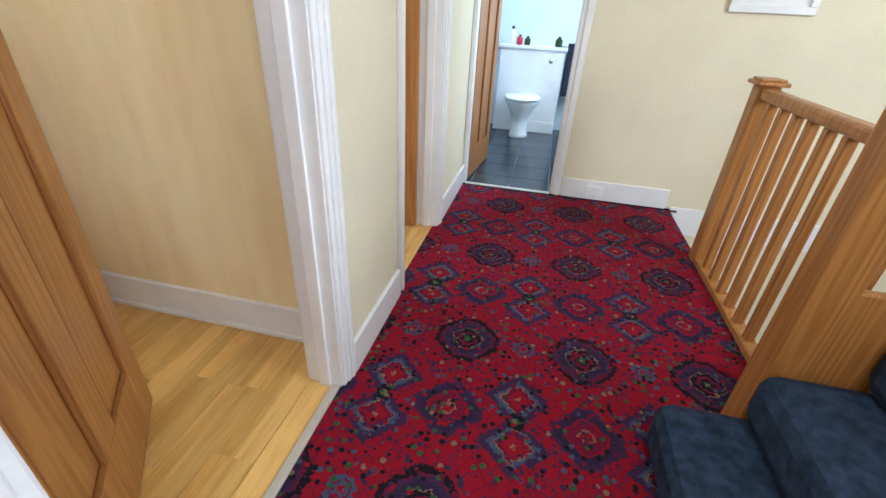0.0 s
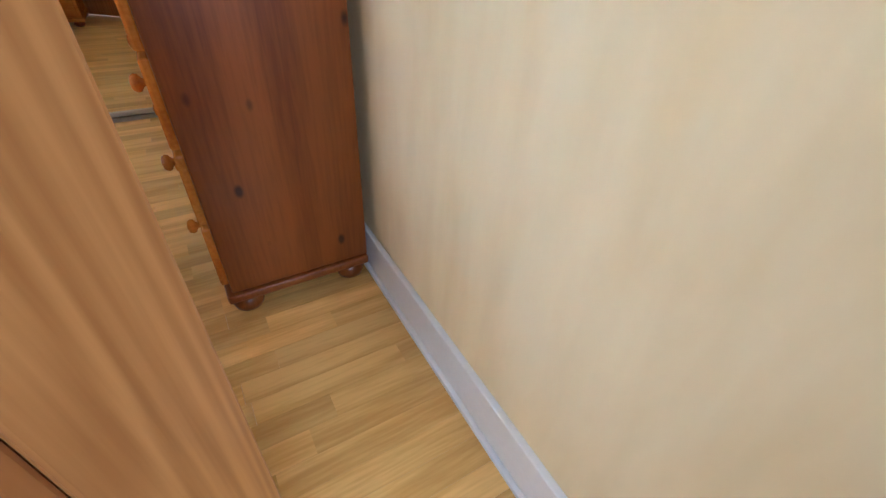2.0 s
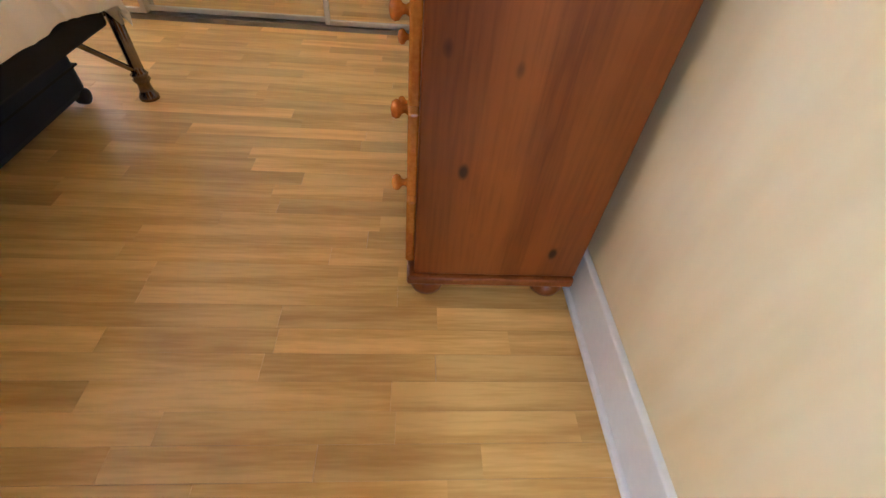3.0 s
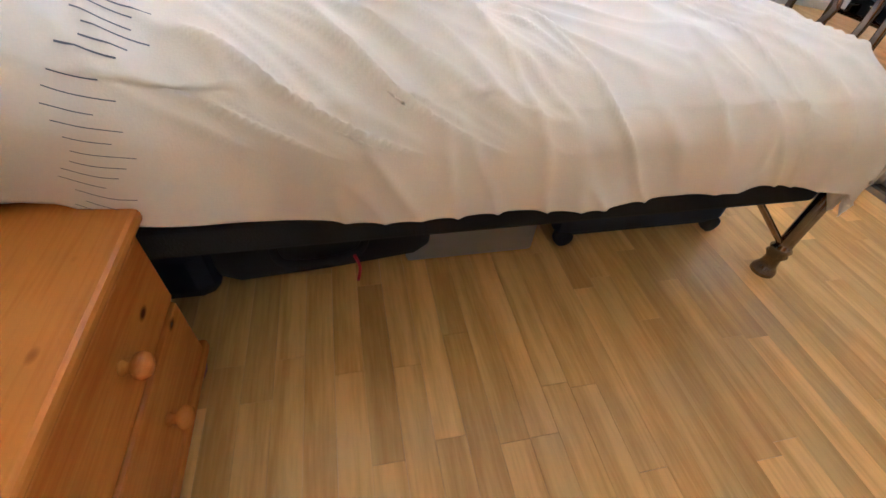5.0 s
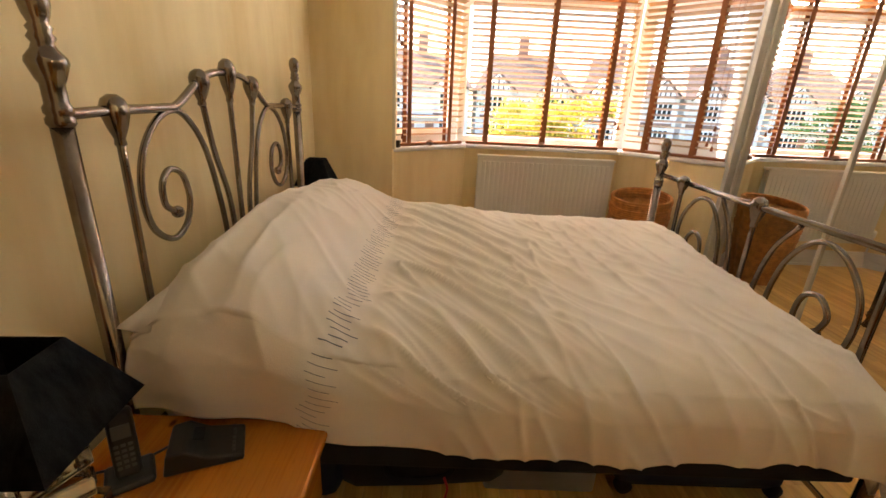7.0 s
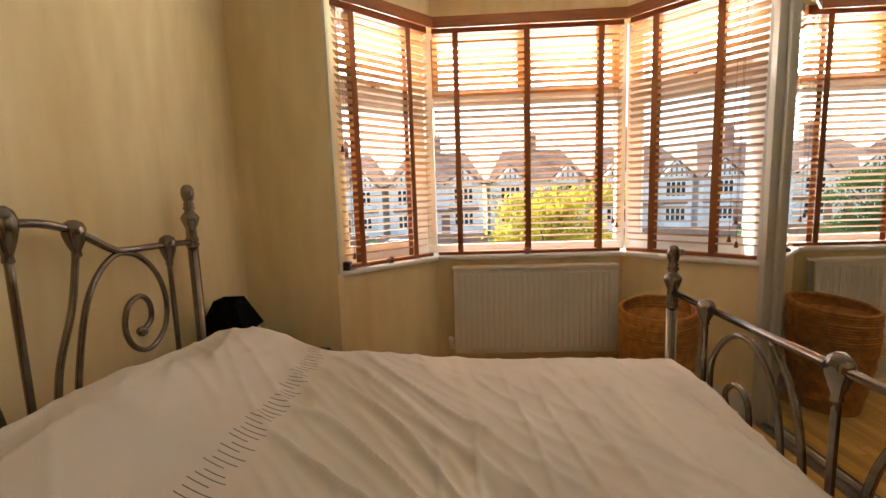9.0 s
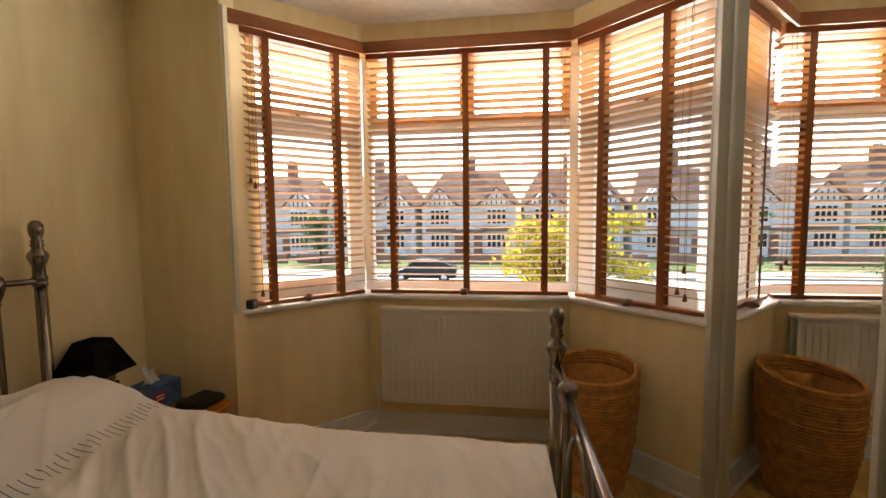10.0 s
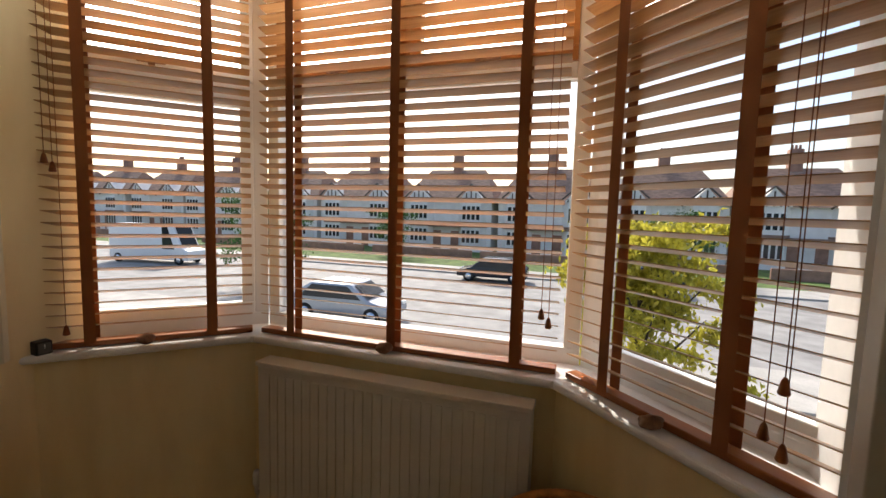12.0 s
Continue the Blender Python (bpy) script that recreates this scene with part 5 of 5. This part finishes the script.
def house(x, label):
    """A semi-detached house front with a bay, a half timbered gable, hipped tiled roof and chimney."""
    h = thing("house", label, "house", pose(x, 46, GZ), "houses across the road")
    part("wall", B(-4.9, 4.9, 0, 8, 0, 5.4), RENDERW, h)
    bm = bmesh.new()
    a = [bm.verts.new(p) for p in ((-5.3, -0.4, 5.3), (5.3, -0.4, 5.3), (5.3, 8.4, 5.3), (-5.3, 8.4, 5.3), (-3.2, 4, 8.9), (3.2, 4, 8.9))]
    for q in ((0, 1, 5, 4), (1, 2, 5), (2, 3, 4, 5), (3, 0, 4), (3, 2, 1, 0)):
        bm.faces.new([a[i] for i in q])
    part("roof", bm, ROOF, h)
    ch = B(-0.5, 0.5, 3.6, 4.5, 8.2, 10.6, 0.03)
    for k in (-0.3, 0.0, 0.3):
        lathe(ch, [(0.11, 10.6), (0.13, 10.65), (0.1, 11.0)], 10, Matrix.Translation((k, 4.05, 0)))
    part("chimney", ch, BRICKW, h)
    for s in (-1, 1):
        bx = s * 2.9
        part("bay", prism(bmesh.new(), [(bx - 1.5, 0.0), (bx - 1.0, -0.7), (bx + 1.0, -0.7), (bx + 1.5, 0.0)], 0, 5.3), RENDERW, h)
        part("bay_roof", prism(bmesh.new(), [(bx - 1.6, 0.0), (bx - 1.05, -0.85), (bx + 1.05, -0.85), (bx + 1.6, 0.0)], 2.55, 2.95), ROOF, h, "tiled apron between the storeys")
        g = bmesh.new()
        v = [g.verts.new(p) for p in ((bx - 1.35, -0.8, 5.3), (bx + 1.35, -0.8, 5.3), (bx, -0.8, 6.9), (bx - 1.35, 2.5, 5.3), (bx + 1.35, 2.5, 5.3), (bx, 2.5, 6.9))]
        for q in ((0, 1, 2), (3, 5, 4), (0, 2, 5, 3), (1, 4, 5, 2), (0, 3, 4, 1)):
            g.faces.new([v[i] for i in q])
        part("gable", g, RENDERW, h)
        t = bmesh.new()
        for k in (-1.0, -0.5, 0.0, 0.5, 1.0):
            box(t, bx + k - 0.06, bx + k + 0.06, -0.86, -0.81, 5.32, 5.25 + max(0.15, (1.35 - abs(k)) * 1.0))
        for sg in (-1, 1):
            tube(t, [(bx + sg * 1.95, -0.86, 5.2), (bx, -0.86, 7.0)], 0.09, 6)
        part("timbering", t, TIMBER, h, "dark half timbering")
        for z0, z1 in ((0.9, 2.3), (3.3, 4.8)):
            for k in range(4):
                wx = bx - 0.95 + k * 0.49
                w = part("window", B(wx, wx + 0.44, -0.74, -0.69, z0, z1), UPVC, h)
                part("pane", B(wx + 0.05, wx + 0.39, -0.755, -0.741, z0 + 0.06, z1 - 0.06), DARKGLASS, w)
        part("front_door", B(s * 1.0 - 0.45, s * 1.0 + 0.45, -0.05, -0.002, 0, 2.1), BRICKW, h)
    part("porch_roof", B(-1.7, 1.7, -0.9, 0, 2.5, 2.75, 0.05), ROOF, h)
    part("garden_wall", B(-4.9, 4.9, -7.4, -7.15, 0, 0.8, 0.03), BRICKW, h)
    return h


h0 = house(-1.5, "white rendered semi-detached house with half timbered gables")
for k in (-10, -9, -8, -7, -6, -5, -4, -3, -2, -1, 1, 2, 3, 4, 5):
    copy_thing(h0, pose(-1.5 + 10.6 * k, 46 + 0.3 * (k % 2), GZ))


def tree(x, y, height, spread, leafmat, label, count, seed):
    rng = random.Random(seed)
    tr = thing("tree", label, "tree", pose(x, y, GZ))
    bm = tube(bmesh.new(), spline([(0, 0, -0.05), (0.06, 0.02, height * 0.3), (0.0, 0.08, height * 0.62)], 6), lambda t: 0.13 * (1 - 0.6 * t), 10)
    for k in range(9):
        a, z = k * 2.4, height * (0.28 + 0.035 * k)
        e = Vector((math.cos(a) * spread * 0.75, math.sin(a) * spread * 0.75, z + height * 0.28))
        tube(bm, spline([(0, 0.03, z), (e.x * 0.45, e.y * 0.45, z + height * 0.1), e], 5), lambda t: 0.045 * (1 - 0.8 * t), 6)
    part("trunk", bm, BARK, tr)
    verts, faces = [], []
    clumps = [Vector((rng.gauss(0, 0.45) * spread, rng.gauss(0, 0.45) * spread, height * (0.66 + rng.uniform(-0.33, 0.3)))) for _ in range(60)]
    for _ in range(count):
        c = rng.choice(clumps)
        p = c + Vector((rng.gauss(0, 0.2), rng.gauss(0, 0.2), rng.gauss(0, 0.13))) * spread * 0.6
        q = Euler((rng.uniform(0, 6.3), rng.uniform(0, 6.3), rng.uniform(0, 6.3))).to_matrix()
        s = rng.uniform(0.05, 0.10)
        n0 = len(verts)
        for d in ((-s, 0, 0), (0, -s * 0.5, 0.01), (s, 0, 0), (0, s * 0.5, 0.01)):
            verts.append(p + q @ Vector(d))
        faces.append((n0, n0 + 1, n0 + 2, n0 + 3))
    me = bpy.data.meshes.new("crown")
    me.from_pydata(verts, [], faces)
    me.materials.append(leafmat)
    cr = new("crown", me)
    cr.parent = tr
    tagged(cr, kind="stuff")
    return tr


tree(3.45, 11.6, 4.2, 1.5, LEAFY, "small yellow green tree in the front garden", 9500, 3)
tree(-13.6, 20.8, 5.0, 1.9, LEAFD, "green street tree beside the road", 7000, 4)
tree(-14.5, 38.5, 4.4, 2.0, LEAFD, "green garden tree before the houses", 5000, 6)
tree(7.5, 34.5, 4.6, 2.2, LEAFD, "dark green tree before the houses", 5000, 5)


def car(x, y, rz, paint, label, L=4.2, H=1.45, van=False):
    c = thing("van" if van else "car", label, "van" if van else "car", pose(x, y, GZ + 0.02, 0, 0, rz))
    w = 0.86
    if van:
        prof = [(-L / 2, 0.3), (L / 2, 0.3), (L / 2, 0.95), (L / 2 - 0.5, 1.15), (L / 2 - 1.2, H), (-L / 2, H)]
    else:
        prof = [(-L / 2, 0.3), (L / 2, 0.3), (L / 2, 0.65), (L / 2 - 0.9, 0.88), (L / 2 - 1.6, H), (-L / 2 + 1.0, H), (-L / 2 + 0.15, 0.95), (-L / 2, 0.85)]
    bm = prism(bmesh.new(), prof, -w, w, pose(0, 0, 0, 90))
    bmesh.ops.bevel(bm, geom=list(bm.edges), offset=0.09, segments=3, affect="EDGES", profile=0.5)
    for f in bm.faces:
        f.smooth = True
    part("body", bm, paint, c)
    z0, z1 = (1.05, H - 0.12) if van else (0.9, H - 0.08)
    for s in (-1, 1):
        pts = [(L / 2 - 1.05, z0), (L / 2 - 1.55, z1), (L / 2 - 2.0, z1), (L / 2 - 2.0, z0)] if van else [(L / 2 - 1.15, z0), (L / 2 - 1.7, z1), (-L / 2 + 1.05, z1), (-L / 2 + 0.5, z0)]
        part("side_window", prism(bmesh.new(), pts, s * w - 0.01, s * w + 0.01, pose(0, 0, 0, 90)), DARKGLASS, c)
    xa, xb = (L / 2 - 0.55, L / 2 - 1.15) if van else (L / 2 - 0.95, L / 2 - 1.55)
    n = 0.06
    bm = bmesh.new()
    vs = [bm.verts.new(p) for p in ((xa + n, -w + 0.14, z0 + 0.08), (xa + n, w - 0.14, z0 + 0.08), (xb + n, w - 0.18, z1 + 0.02), (xb + n, -w + 0.18, z1 + 0.02))]
    bm.faces.new(vs)
    bmesh.ops.solidify(bm, geom=list(bm.faces), thickness=0.02)
    part("windscreen", bm, DARKGLASS, c)
    for sx in (-1, 1):
        for sy in (-1, 1):
            m = Matrix.Translation((sx * (L / 2 - 0.75), sy * (w - 0.06), 0.32)) @ pose(0, 0, 0, 90)
            wh = part("wheel", lathe(bmesh.new(), [(0.2, -0.1), (0.3, -0.1), (0.32, -0.06), (0.32, 0.06), (0.3, 0.1), (0.2, 0.1)], 22, m), RUBBER, c)
            part("rim", lathe(bmesh.new(), [(0.05, -0.104), (0.19, -0.1), (0.19, 0.1), (0.05, 0.104)], 18, m), CHROME, wh)
    for sy in (-1, 1):
        part("headlight", B(L / 2 - 0.12, L / 2 + 0.005, sy * 0.6 - 0.16, sy * 0.6 + 0.16, 0.58, 0.72, 0.03), PORCELAIN, c)
    return c


car(-26.5, 24.8, 8, CARWHITE, "large white panel van parked across the road", 6.4, 2.7, True)
car(-6.2, 16.9, 3, CARPAINT, "silver hatchback parked at the kerb")
car(-3.0, 28.3, 182, CARDARK, "dark saloon car parked across the road")
car(5.5, 28.8, 178, CARDARK, "dark hatchback parked across the road", 3.9)

# ---------------------------------------------------------------- floor pieces
strip_w = 0.0655
meshes = {}
for ln in (0.30, 0.38, 0.46, 0.54, 0.62):
    meshes[ln] = mesh_of("floor_strip", B(0, strip_w - 0.0006, 0, ln - 0.0008, -0.012, 0.0, 0.0), OAK)
rng = random.Random(11)
rest = bmesh.new()
count, xx = 0, 0.0
while xx < MX + 0.05:
    yy = -rng.uniform(0, 0.4)
    while yy < 4.16:
        ln = rng.choice((0.38, 0.46, 0.54, 0.62, 0.62))
        if -0.36 < yy < 3.3 and count < 320 or yy < -0.0001 and count < 320:
            s = new("floor_strip", meshes[ln])
            s.parent = FLOOR
            s.location = (xx, max(yy, -0.09), rng.uniform(-0.0006, 0))
            count += 1
        else:
            box(rest, xx, xx + strip_w - 0.0006, yy, yy + ln - 0.0008, -0.012, -0.0002)
        yy += ln
    xx += strip_w
r2 = part("floor_strips", rest, OAK, FLOOR)
tagged(r2, kind="stuff")
bm = bmesh.new()
box(bm, -0.085, -0.002, D0, D1, -0.012, -0.0005)
part("threshold_strip", bm, OAK, FLOOR)
tm = mesh_of("floor_tile", B(0, 0.293, 0, 0.293, -0.010, 0.0, 0.002), TILE)
bf = bpy.data.objects["bathroom_floor"]
for i in range(7):
    for j in range(7):
        s = new("floor_tile", tm)
        s.parent = bf
        s.location = (-1.6 + 0.3 * i - 0.08, -4.0 + 0.3 * j, 0)
